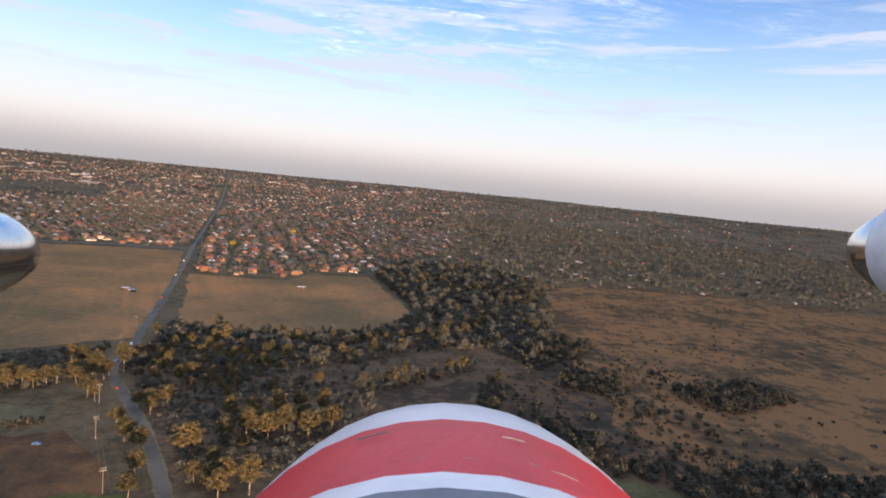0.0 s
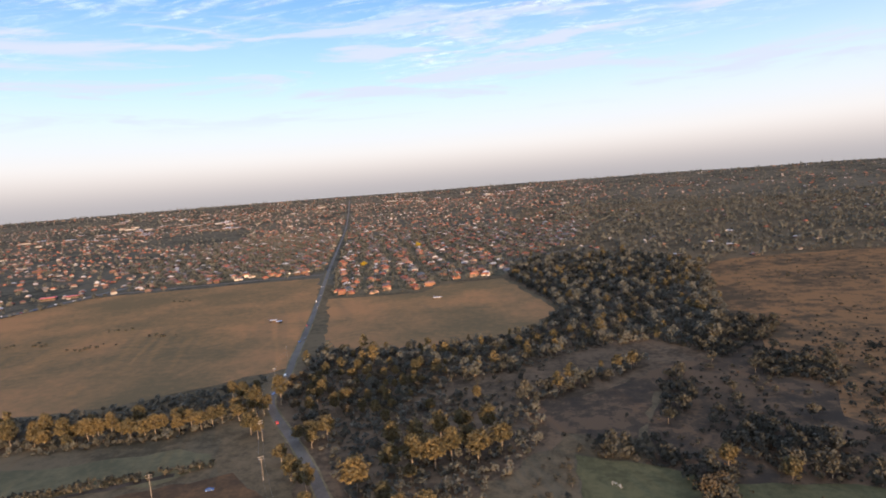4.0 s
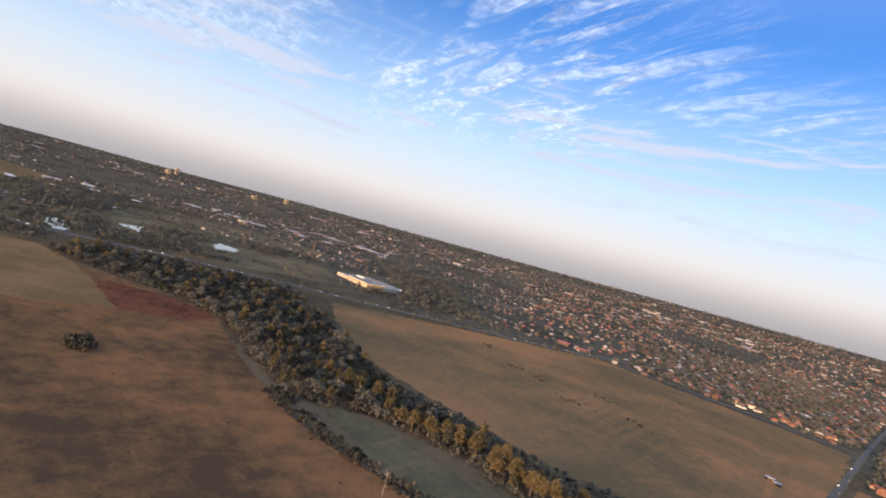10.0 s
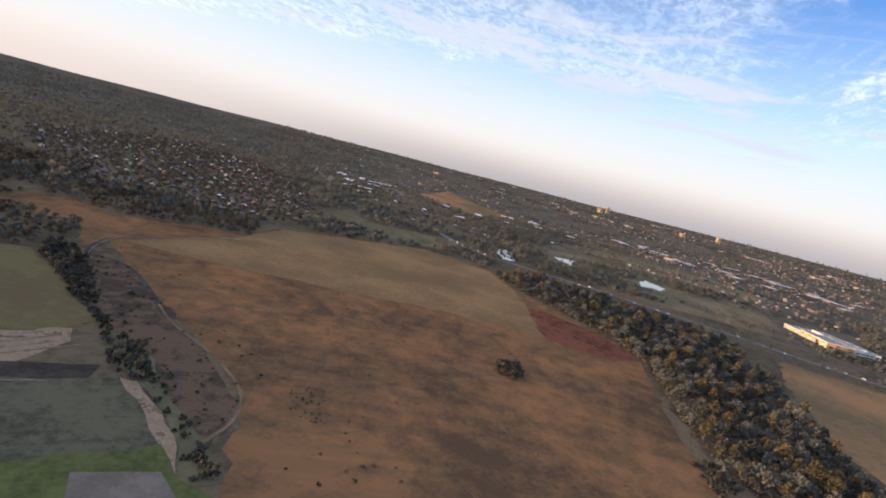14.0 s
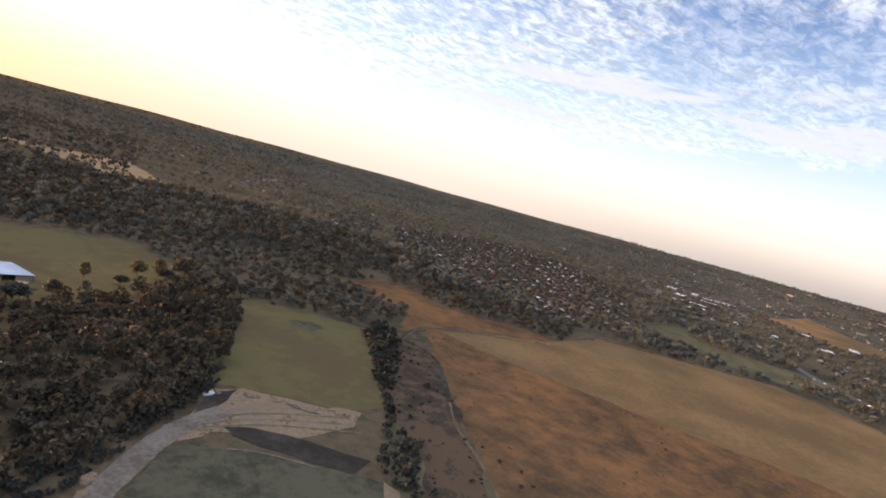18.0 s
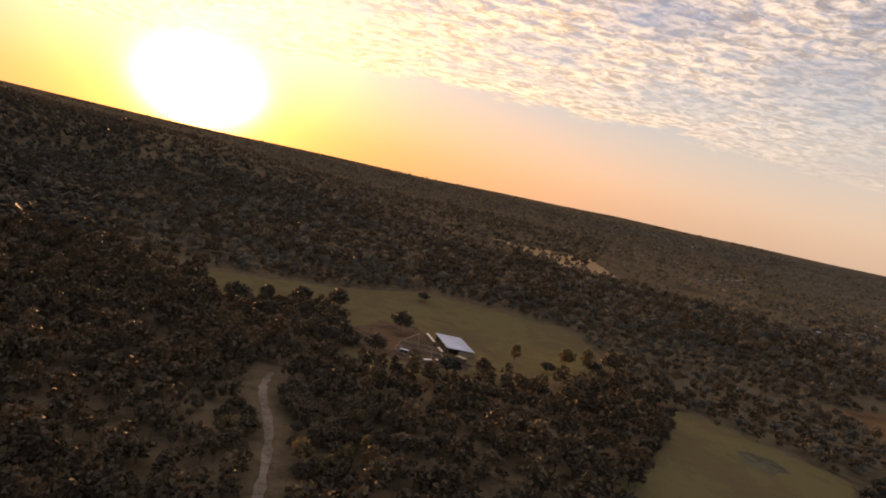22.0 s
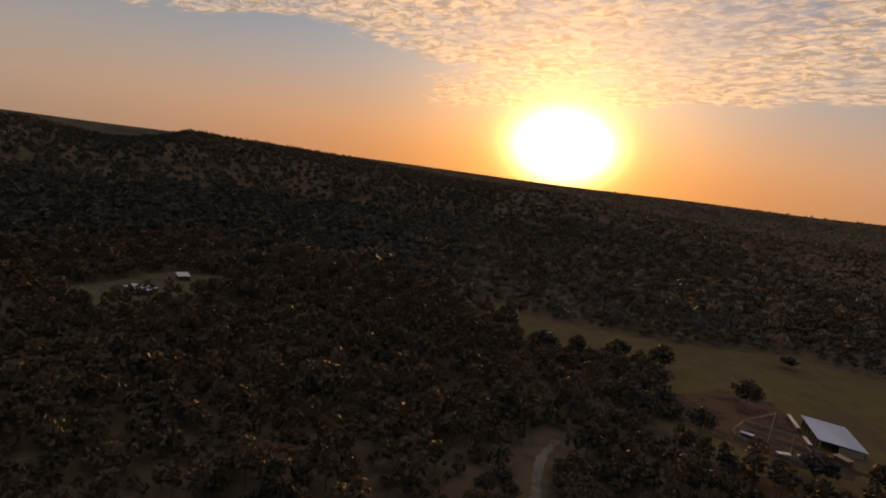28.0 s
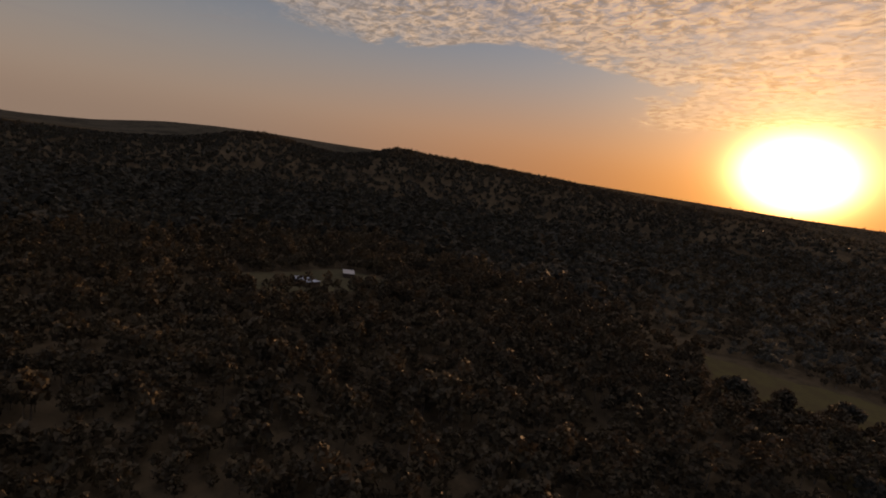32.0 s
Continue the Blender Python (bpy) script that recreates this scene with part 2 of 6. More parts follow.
M = {}
M["ground"] = material("valley_ground", (0.058, 0.050, 0.034), (0.115, 0.092, 0.060), 0.006, 0.11, bump=0.6, amount=0.8)
M["forest_floor"] = material("leaf_littered_forest_floor", (0.058, 0.047, 0.032), (0.115, 0.089, 0.058), 0.008, 0.12, bump=0.6, amount=0.8)
# Creek litter, kept dark to carry the shade below the trees.
M["bush_floor"] = material("shade_dark_litter_floor", (0.048, 0.039, 0.029), (0.110, 0.082, 0.056), 0.02, 0.2, bump=0.6, amount=0.8)
M["garden"] = material("garden_and_street_ground", (0.042, 0.044, 0.030), (0.110, 0.094, 0.064), 0.02, 0.12, bump=0.3, amount=0.9)
M["verge"] = material("gravelly_verge", (0.102, 0.091, 0.054), (0.162, 0.138, 0.090), 0.05, 0.4, bump=0.3, amount=0.7)
M["faint"] = material("worn_field_track", (0.11, 0.080, 0.050), (0.17, 0.125, 0.078), 0.05, 0.4, bump=0.3, amount=0.7)
M["hay_grass"] = material("dry_hay_grass", (0.125, 0.094, 0.054), (0.255, 0.142, 0.072), 0.005, 0.12, bump=0.3, amount=0.35, mid=(0.180, 0.118, 0.063))
M["rust_grass"] = material("rust_brown_grass", (0.072, 0.049, 0.032), (0.182, 0.098, 0.049), 0.007, 0.06, bump=0.6, amount=0.6, mid=(0.120, 0.073, 0.040))
M["rust_dark"] = material("weedy_dark_grass", (0.056, 0.041, 0.029), (0.138, 0.080, 0.044), 0.010, 0.07, bump=0.6, amount=0.7, mid=(0.090, 0.059, 0.036))
M["scrub_grass"] = material("scrubby_grass", (0.064, 0.050, 0.034), (0.174, 0.102, 0.053), 0.010, 0.06, bump=0.6, amount=0.9, mid=(0.116, 0.075, 0.044))
M["scrub_dark"] = material("dark_rough_grass", (0.042, 0.036, 0.030), (0.100, 0.070, 0.047), 0.012, 0.08, bump=0.6, amount=0.9, mid=(0.066, 0.051, 0.037))
M["stubble"] = material("pale_stubble", (0.124, 0.086, 0.047), (0.190, 0.126, 0.065), 0.010, 0.2, bump=0.3, amount=0.5)
# Straw, lightened to stand in for sunlit haze over the far field.
M["straw"] = material("pale_straw_grass", (0.24, 0.165, 0.092), (0.34, 0.24, 0.14), 0.008, 0.1, bump=0.3, amount=0.6)
M["red_weed"] = material("dark_red_weeds", (0.066, 0.031, 0.023), (0.128, 0.056, 0.036), 0.02, 0.12, bump=0.5, amount=0.9)
M["slate_grass"] = material("trampled_dark_grass", (0.050, 0.049, 0.035), (0.094, 0.089, 0.060), 0.03, 0.2, bump=0.5, amount=0.8)
M["tan_wall"] = material("tan_wall_panels", (0.40, 0.25, 0.13), (0.50, 0.33, 0.18), 0.05, 0.5, rough=0.7)
M["green_grass"] = material("green_pasture", (0.105, 0.080, 0.046), (0.118, 0.102, 0.050), 0.012, 0.09, bump=0.4, amount=0.9, mid=(0.106, 0.090, 0.047))
M["olive_grass"] = material("olive_tan_grass", (0.085, 0.076, 0.050), (0.160, 0.132, 0.084), 0.012, 0.1, bump=0.3, amount=0.7)
M["lush"] = material("lush_lawn", (0.054, 0.064, 0.026), (0.092, 0.102, 0.040), 0.05, 0.3, bump=0.3, amount=0.7)
M["sports_grass"] = material("mown_sports_grass", (0.060, 0.060, 0.034), (0.096, 0.092, 0.050), 0.05, 0.3, bump=0.3, amount=0.7)
M["dull_green"] = material("dull_green_grass", (0.080, 0.076, 0.048), (0.124, 0.110, 0.066), 0.03, 0.2, bump=0.3, amount=0.6)
M["plough"] = material("dark_bare_soil", (0.036, 0.032, 0.027), (0.068, 0.059, 0.050), 0.03, 0.25, bump=0.5, amount=0.6)
M["soil"] = material("bare_brown_soil", (0.120, 0.088, 0.060), (0.285, 0.212, 0.142), 0.06, 0.35, bump=0.7, amount=1.0, mid=(0.195, 0.146, 0.098))
M["dirt"] = material("pale_gravel", (0.115, 0.097, 0.079), (0.200, 0.172, 0.142), 0.06, 0.5, bump=0.3, amount=0.7)
M["asphalt"] = material("grey_asphalt", (0.074, 0.067, 0.058), (0.115, 0.104, 0.090), 0.03, 0.4, rough=0.8, bump=0.1, amount=0.5)
M["concrete"] = material("grey_concrete", (0.100, 0.085, 0.068), (0.142, 0.121, 0.098), 0.08, 0.6, amount=0.5)
M["leaf"] = material("gum_leaves", (0.086, 0.080, 0.050), (0.172, 0.134, 0.070), 0.045, 0.35, rough=0.6, glow_through=(1.0, 0.92, 0.7), amount=0.5,
                     vary="island", spread=[(1, 1, 1), (0.78, 0.8, 0.8), (1.2, 1.12, 0.95), (0.9, 0.93, 0.95)])
# Cool dark leaves; the tone also stands in for shade under the gums.
M["leaf_dark"] = material("dark_scrub_leaves", (0.056, 0.060, 0.051), (0.098, 0.096, 0.078), 0.04, 0.35, rough=0.65, glow_through=(0.66, 0.56, 0.48), amount=0.5,
                          vary="island", spread=[(1, 1, 1), (0.8, 0.82, 0.84), (1.15, 1.06, 0.95), (0.9, 0.92, 0.95)])
# Grey-green of gum leaves, greyed and blued further in place of haze and shade.
M["leaf_grey"] = material("hazed_grey_green_leaves", (0.096, 0.104, 0.096), (0.155, 0.154, 0.134), 0.03, 0.35, rough=0.65, glow_through=(0.9, 0.85, 0.75), amount=0.5,
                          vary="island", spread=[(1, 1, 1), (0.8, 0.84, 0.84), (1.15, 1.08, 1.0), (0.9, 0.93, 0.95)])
# Brown-olive leaves, lifted in base colour to stand in for sunward glare.
M["leaf_brown"] = material("brown_olive_leaves", (0.090, 0.076, 0.055), (0.150, 0.120, 0.080), 0.03, 0.3, rough=0.65, glow_through=(0.22, 0.18, 0.14), amount=0.5,
                           vary="island", spread=[(1, 1, 1), (0.85, 0.87, 0.88), (1.12, 1.05, 0.95), (0.95, 0.98, 0.92)])
M["tussock"] = material("straw_tussocks", (0.080, 0.048, 0.025), (0.170, 0.096, 0.045), 0.03, 0.4, amount=0.6,
                        vary="island", spread=[(1, 1, 1), (0.75, 0.75, 0.7), (1.3, 1.2, 1.0), (0.9, 0.85, 0.8)])
# Grey ground tone; on the back ridge it stands in for haze.
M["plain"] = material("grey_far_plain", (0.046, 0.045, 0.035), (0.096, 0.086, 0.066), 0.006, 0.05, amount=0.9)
M["leaf_yellow"] = material("yellow_autumn_leaves", (0.24, 0.17, 0.02), (0.36, 0.26, 0.03), 0.3, 1.0, rough=0.6)
M["bark"] = material("pale_gum_bark", (0.13, 0.105, 0.080), (0.27, 0.23, 0.18), 0.3, 2.0, bump=0.3)
M["wood_pole"] = material("weathered_pole_wood", (0.17, 0.14, 0.11), (0.30, 0.26, 0.22), 0.5, 3.0)
M["wire"] = material("grey_wire", (0.12, 0.12, 0.12), (0.2, 0.2, 0.2), 1.0, 3.0, rough=0.5, metal=0.6)
ROOFS = [(0.27, 0.092, 0.058), (0.33, 0.118, 0.070), (0.22, 0.078, 0.054), (0.16, 0.105, 0.085), (0.25, 0.118, 0.084), (0.14, 0.135, 0.14), (0.40, 0.36, 0.33), (0.30, 0.098, 0.060), (0.19, 0.120, 0.095)]
M["roof"] = material("roof_tiles", (0.75, 0.75, 0.75), (1, 1, 1), 0.4, 2.5, rough=0.75, vary="object", spread=[(0.33, 0.125, 0.07), (0.40, 0.155, 0.085), (0.25, 0.10, 0.065), (0.17, 0.12, 0.10), (0.30, 0.14, 0.09), (0.15, 0.15, 0.155), (0.50, 0.46, 0.42), (0.35, 0.12, 0.07), (0.22, 0.14, 0.11)])
M["roofs_far"] = material("many_roofs", (0.75, 0.75, 0.75), (1, 1, 1), 0.4, 2.5, rough=0.75, vary="island", spread=ROOFS + [(0.46, 0.44, 0.42), (0.16, 0.155, 0.155), (0.20, 0.12, 0.095), (0.12, 0.10, 0.095)])
GREY_ROOFS = [(0.13, 0.125, 0.125), (0.22, 0.215, 0.21), (0.19, 0.10, 0.08), (0.09, 0.087, 0.085), (0.42, 0.41, 0.40), (0.12, 0.10, 0.09), (0.16, 0.155, 0.155), (0.10, 0.09, 0.085)]
M["roofs_grey"] = material("grey_roofs", (0.75, 0.75, 0.75), (1, 1, 1), 0.4, 2.5, rough=0.75, vary="island", spread=GREY_ROOFS)
M["brick"] = material("house_brick_walls", (0.7, 0.7, 0.7), (1, 1, 1), 0.3, 3.0, vary="object", spread=[(0.25, 0.135, 0.088), (0.33, 0.225, 0.165), (0.52, 0.47, 0.41), (0.21, 0.112, 0.08)])
# Darker than the near brick: haze muting of sunlit walls, in base colour.
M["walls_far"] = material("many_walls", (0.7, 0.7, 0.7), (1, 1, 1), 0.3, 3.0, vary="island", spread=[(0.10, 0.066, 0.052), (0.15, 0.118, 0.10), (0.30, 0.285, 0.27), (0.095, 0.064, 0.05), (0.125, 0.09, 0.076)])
M["glass"] = material("window_glass", (0.03, 0.035, 0.04), (0.06, 0.065, 0.07), 0.5, 2.0, rough=0.08)
M["trim"] = material("white_trim", (0.55, 0.54, 0.52), (0.72, 0.71, 0.69), 0.4, 2.0, rough=0.6)
M["white_sheet"] = material("white_sheet_roof", (0.42, 0.42, 0.42), (0.56, 0.56, 0.55), 0.03, 0.5, rough=0.5)
M["cream_wall"] = material("cream_wall_panels", (0.30, 0.235, 0.15), (0.40, 0.32, 0.21), 0.03, 0.5, rough=0.7)
M["grey_sheet"] = material("grey_sheet_roof", (0.13, 0.127, 0.122), (0.19, 0.186, 0.178), 0.03, 0.4, rough=0.6)
M["tin"] = material("galvanised_tin", (0.27, 0.34, 0.45), (0.38, 0.46, 0.58), 0.05, 0.8, rough=0.5)
M["timber"] = material("dark_shed_timber", (0.06, 0.045, 0.035), (0.12, 0.09, 0.07), 0.3, 2.0)
M["red_sheet"] = material("red_sheet_roof", (0.42, 0.045, 0.035), (0.55, 0.07, 0.05), 0.1, 1.0, rough=0.5)
M["water"] = material("still_pond_water", (0.02, 0.028, 0.032), (0.03, 0.04, 0.045), 0.05, 0.4, rough=0.04)
CARS = [(0.75, 0.75, 0.75), (0.6, 0.6, 0.62), (0.12, 0.12, 0.13), (0.4, 0.05, 0.04), (0.05, 0.1, 0.25), (0.7, 0.7, 0.68)]
M["car"] = material("car_paint", (0.9, 0.9, 0.9), (1, 1, 1), 1.0, 3.0, rough=0.25, vary="object", spread=CARS)
M["tyre"] = material("black_rubber", (0.015, 0.015, 0.015), (0.03, 0.03, 0.03), 1.0, 4.0, rough=0.9)
M["nose_red"] = material("glossy_red_film", (0.46, 0.020, 0.030), (0.56, 0.030, 0.045), 6.0, 40.0, rough=0.34, bump=0.05)
M["nose_red"].node_tree.nodes["Principled BSDF"].inputs["Specular IOR Level"].default_value = 0.22
M["nose_white"] = material("glossy_white_film", (0.60, 0.60, 0.63), (0.72, 0.72, 0.74), 5.0, 40.0, rough=0.3)
M["nose_grey"] = material("dark_grey_band", (0.10, 0.11, 0.13), (0.16, 0.17, 0.19), 8.0, 40.0, rough=0.5)
M["chrome"] = material("polished_metal", (0.55, 0.56, 0.58), (0.7, 0.7, 0.72), 5.0, 30.0, rough=0.12, metal=1.0)
M["blade"] = material("black_blade", (0.012, 0.012, 0.012), (0.03, 0.03, 0.03), 5.0, 30.0, rough=0.4)


# ---- helpers for meshes ----
def mesh_object(name, verts, faces, mats, index=None, smooth=False):
    """A mesh object from arrays: verts (n, 3); faces (m, k) of one size."""
    me = bpy.data.meshes.new(name)
    verts, faces = np.asarray(verts, dtype=np.float32), np.asarray(faces, dtype=np.int32)
    m, k = faces.shape
    me.vertices.add(len(verts)), me.loops.add(m * k), me.polygons.add(m)
    me.vertices.foreach_set("co", verts.ravel())
    me.loops.foreach_set("vertex_index", faces.ravel())
    me.polygons.foreach_set("loop_start", np.arange(0, m * k, k, dtype=np.int32))
    for mt in mats:
        me.materials.append(M[mt])
    if index is not None:
        me.polygons.foreach_set("material_index", np.asarray(index, dtype=np.int32))
    me.polygons.foreach_set("use_smooth", np.full(m, smooth))
    me.update(calc_edges=True)
    return new(name, me)


def mesh_of(bm, name, mat):
    me = bpy.data.meshes.new(name)
    bmesh.ops.recalc_face_normals(bm, faces=bm.faces)
    bm.to_mesh(me)
    bm.free()
    me.materials.append(M[mat])
    return me


def part(name, bm, mat, parent, label=""):
    ob = new(name, mesh_of(bm, name, mat) if isinstance(bm, bmesh.types.BMesh) else bm)
    ob.parent = parent
    return tagged(ob, label) if label else ob


def thing(name, label, category, m=Matrix(), group="", kind=""):
    ob = new(name)
    ob.empty_display_size = 0.5
    ob.matrix_world = m
    return tagged(ob, label, category, group, kind)


def box(bm, x0, y0, z0, x1, y1, z1):
    vs = [bm.verts.new(c) for c in ((x0, y0, z0), (x1, y0, z0), (x1, y1, z0), (x0, y1, z0), (x0, y0, z1), (x1, y0, z1), (x1, y1, z1), (x0, y1, z1))]
    for f in ((3, 2, 1, 0), (4, 5, 6, 7), (0, 1, 5, 4), (1, 2, 6, 5), (2, 3, 7, 6), (3, 0, 4, 7)):
        bm.faces.new([vs[i] for i in f])
    return bm


def a_box(*c):
    return box(bmesh.new(), *c)


def rod(bm, a, b, r0, r1, n=6):
    a, b = Vector(a), Vector(b)
    q = (b - a).to_track_quat("Z", "Y")
    rings = []
    for c, r in ((a, r0), (b, r1)):
        rings.append([bm.verts.new(c + q @ Vector((r * math.cos(i * math.tau / n), r * math.sin(i * math.tau / n), 0))) for i in range(n)])
    for i in range(n):
        bm.faces.new((rings[0][i], rings[0][(i + 1) % n], rings[1][(i + 1) % n], rings[1][i]))
    bm.faces.new(rings[1]), bm.faces.new(rings[0][::-1])
    return bm


# ---- terrain ----
def smoothstep(a, b, v):
    v = np.clip((v - a) / (b - a), 0, 1)
    return v * v * (3 - 2 * v)


def terrain(x, y):
    """Height of the ground: a flat valley, a rim of far rises, and wooded hills on the sunrise side."""
    x, y = np.asarray(x, float), np.asarray(y, float)
    r, az = np.hypot(x + 200, y + 50), np.degrees(np.arctan2(-(x + 200), y + 50)) % 360
    wob = np.sin(x * 0.0021 + 1.0) * np.cos(y * 0.0017) + 0.5 * np.sin(x * 0.0053 - y * 0.0047)
    far = np.interp(az, [0, 130, 165, 184, 205, 218, 232, 244, 250, 256, 260, 264.7, 270, 276, 300, 322, 360], [120, 120, 116, 84, 84, 90, 102, 121, 120, 123, 116, 95, 40, 8, 8, 112, 120])
    near_h = np.interp(az, [188, 200, 206, 212, 217, 222, 228, 234, 239, 242.5, 245.3, 248.8, 251.7, 255.4, 258.3, 262.5, 268, 280, 300, 320], [0, 40, 60, 63, 66, 78, 91, 101, 106, 113, 84, 66, 82, 99, 88, 50, 28, 18, 10, 0])
    crest = near_h * smoothstep(520, 1850, r) * (1 - 0.35 * smoothstep(2000, 2700, r)) + 2.5 * wob * smoothstep(900, 1800, r) * (near_h > 5)
    return np.maximum(smoothstep(2300, 4650, r) * (far + 4 * wob), crest)


def build_ground():
    radii = np.concatenate([[0.0], np.geomspace(40, 4680, 110)])
    n = 300
    ang = np.arange(n) * math.tau / n
    x = np.concatenate([[-200.0], (-200 + radii[1:, None] * np.cos(ang)).ravel()])
    y = np.concatenate([[-50.0], (-50 + radii[1:, None] * np.sin(ang)).ravel()])
    z = terrain(x, y)
    faces = []
    i = np.arange(n)
    for k in range(len(radii) - 2):
        a, b = 1 + k * n, 1 + (k + 1) * n
        faces.append(np.stack([a + i, b + i, b + (i + 1) % n, a + (i + 1) % n], 1))
    inner = np.stack([np.zeros(n, int), 1 + i, 1 + (i + 1) % n, 1 + (i + 1) % n], 1)[:, :3]
    quads = np.concatenate(faces)
    tris = np.concatenate([quads[:, [0, 1, 2]], quads[:, [0, 2, 3]], inner])
    cx, cy = x[tris].mean(1), y[tris].mean(1)
    rr, aa = np.hypot(cx + 200, cy + 50), np.degrees(np.arctan2(-(cx + 200), cy + 50)) % 360
    wooded = (aa > 158 + 10 * np.sin(rr * 0.004)) & ((aa < 312) | (rr > 980)) & (rr > 330 + 60 * np.sin(aa * 0.4) + 420 * (aa < 140))
    # Back ridge past 2750 m gets the grey plain tone instead of haze.
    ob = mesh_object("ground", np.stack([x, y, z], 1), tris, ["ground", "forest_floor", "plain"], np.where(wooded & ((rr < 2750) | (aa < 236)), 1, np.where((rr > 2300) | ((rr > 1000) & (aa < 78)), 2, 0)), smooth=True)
    return tagged(ob, "open valley ground of dry grass and dirt", "ground", kind="structure")


build_ground()


def inside(pts, x, y):
    """Whether points lie in a polygon."""
    x, y = np.asarray(x, float), np.asarray(y, float)
    hit = np.zeros(x.shape, bool)
    for (x0, y0), (x1, y1) in zip(pts, pts[1:] + pts[:1]):
        c = ((y0 > y) != (y1 > y)) & (x < (x1 - x0) * (y - y0) / ((y1 - y0) or 1e-9) + x0)
        hit ^= c
    return hit


SHEETS = []


def field(name, mat, pts, label, z=0.06, rough_edge=2.0, category="field"):
    """A patch of ground with an uneven outline; corners in plan units."""
    rnd = random.Random(len(pts) * 17 + int(abs(pts[0][0])))
    SHEETS.append(name)
    z += 0.0012 * len(SHEETS)
    bm = bmesh.new()
    out = []
    for (x0, y0), (x1, y1) in zip(pts, pts[1:] + pts[:1]):
        length = math.hypot(x1 - x0, y1 - y0)
        n = max(2, int(length / 6))
        for i in range(n):
            f = i / n
            j = rough_edge if i else 0.0
            out.append(((x0 + (x1 - x0) * f + rnd.uniform(-j, j)) * K, (y0 + (y1 - y0) * f + rnd.uniform(-j, j)) * K))
    vs = [bm.verts.new((x, y, float(terrain(x, y)) + z)) for x, y in out]
    bm.faces.new(vs)
    bmesh.ops.triangulate(bm, faces=bm.faces)
    me = mesh_of(bm, name, mat)
    ob = new(name, me)
    return tagged(ob, label, category, kind="structure")


def strip(name, mat, pts, width, z, label="", category="road", parent=None, wobble=0.0):
    """A road along a line of plan points, smoothed."""
    line = [Vector((x * K, y * K)) for x, y in pts]
    for _ in range(3):
        nxt = [line[0]]
        for a, b in zip(line, line[1:]):
            nxt += [a * 0.75 + b * 0.25, a * 0.25 + b * 0.75]
        line = nxt + [line[-1]]
    rnd = random.Random(3)
    v, f = [], []
    for i, p in enumerate(line):
        d = (line[min(i + 1, len(line) - 1)] - line[max(i - 1, 0)]).normalized()
        n = Vector((-d.y, d.x)) * (width / 2 + rnd.uniform(-wobble, wobble))
        for s in (1, -1):
            q = p + n * s
            v.append((q.x, q.y, float(terrain(q.x, q.y)) + z))
    for i in range(len(line) - 1):
        f.append((2 * i + 1, 2 * i + 3, 2 * i + 2, 2 * i))
    ob = mesh_object(name, v, f, [mat])
    if parent:
        ob.parent = parent
        return ob
    return tagged(ob, label, category, kind="structure")


# ---- fields and roads ----
LEFT_FIELD = [(-163, 305), (-192, 392), (-236, 505), (-284, 615), (-340, 606), (-413, 578), (-500, 556), (-522, 540), (-552, 374), (-572, 240), (-480, 216), (-367, 207), (-289, 229), (-227, 249)]
RIGHT_FIELD = [(-160, 343), (-113, 337), (-71, 350), (-40, 367), (-21, 423), (-31, 458), (-72, 567), (-129, 545), (-139, 508), (-222, 494), (-190, 420)]
EAST_SCRUB = [(119, 597), (147, 628), (267, 652), (405, 655), (560, 600), (480, 250), (200, 90), (40, 100), (20, 190), (60, 300), (84, 395)]
BIG_FIELD = [(-335, -178), (-430, -160), (-499, -170), (-607, -73), (-593, -4), (-528, 29), (-470, 96), (-426, 119), (-407, 118), (-321, 124), (-265, 135), (-235, 146), (-192, 164), (-150, 150), (-110, 100), (-120, 40), (-160, 22), (-191, 0), (-224, -17), (-258, -62), (-307, -142)]
STUBBLE = [(-338, -172), (-430, -157), (-499, -166), (-603, -73), (-589, -4), (-528, 27), (-481, 42), (-413, 59), (-398, -8), (-379, -47), (-346, -134)]
RED_PATCH = [(-481, 43), (-487, 56), (-463, 95), (-428, 117), (-407, 100), (-409, 62)]
GREEN = [(-229, -203), (-241, -206), (-265, -189), (-284, -173), (-270, -139), (-242, -90), (-225, -90), (-208, -104), (-188, -115), (-206, -152)]
OPEN_LAND = [(-334, -268), (-362, -278), (-394, -268), (-382, -229), (-405, -206), (-440, -165), (-431, -156), (-392, -169), (-352, -176), (-329, -176), (-307, -168), (-341, -206), (-338, -236)]
DITCH_LAND = [(-303, -168), (-276, -127), (-257, -107), (-215, -50), (-195, -10), (-224, -19), (-258, -64), (-307, -144)]
PASTURE = [(-18, -249), (-78, -276), (-128, -318), (-209, -304), (-226, -250), (-212, -226), (-186, -203), (-165, -188), (-130, -174), (-108, -182), (-60, -202)]
WOODS_FLOOR = [(-244, -206), (-194, -112), (-168, -86), (-145, -60), (-105, -34), (-74, -24), (-40, -4), (40, 28), (160, 28), (210, -200), (60, -258), (-20, -243), (-60, -214), (-108, -199), (-130, -189), (-160, -200), (-214, -236)]
field("hay_field", "hay_grass", LEFT_FIELD, "dry brown grass field beside the long straight road")
field("hay_field", "hay_grass", RIGHT_FIELD, "smooth brown grass field below the housing estate")
field("scrub_field", "scrub_grass", EAST_SCRUB, "tussocky rust-brown scrub field")
field("scrub_floor", "scrub_dark", [(8, 190), (14, 225), (24, 262), (40, 296), (56, 312), (90, 400), (130, 380), (170, 330), (270, 300), (300, 220), (200, 120), (60, 108)], "dark rough grass between the scrub clumps", z=0.13, rough_edge=2.2)
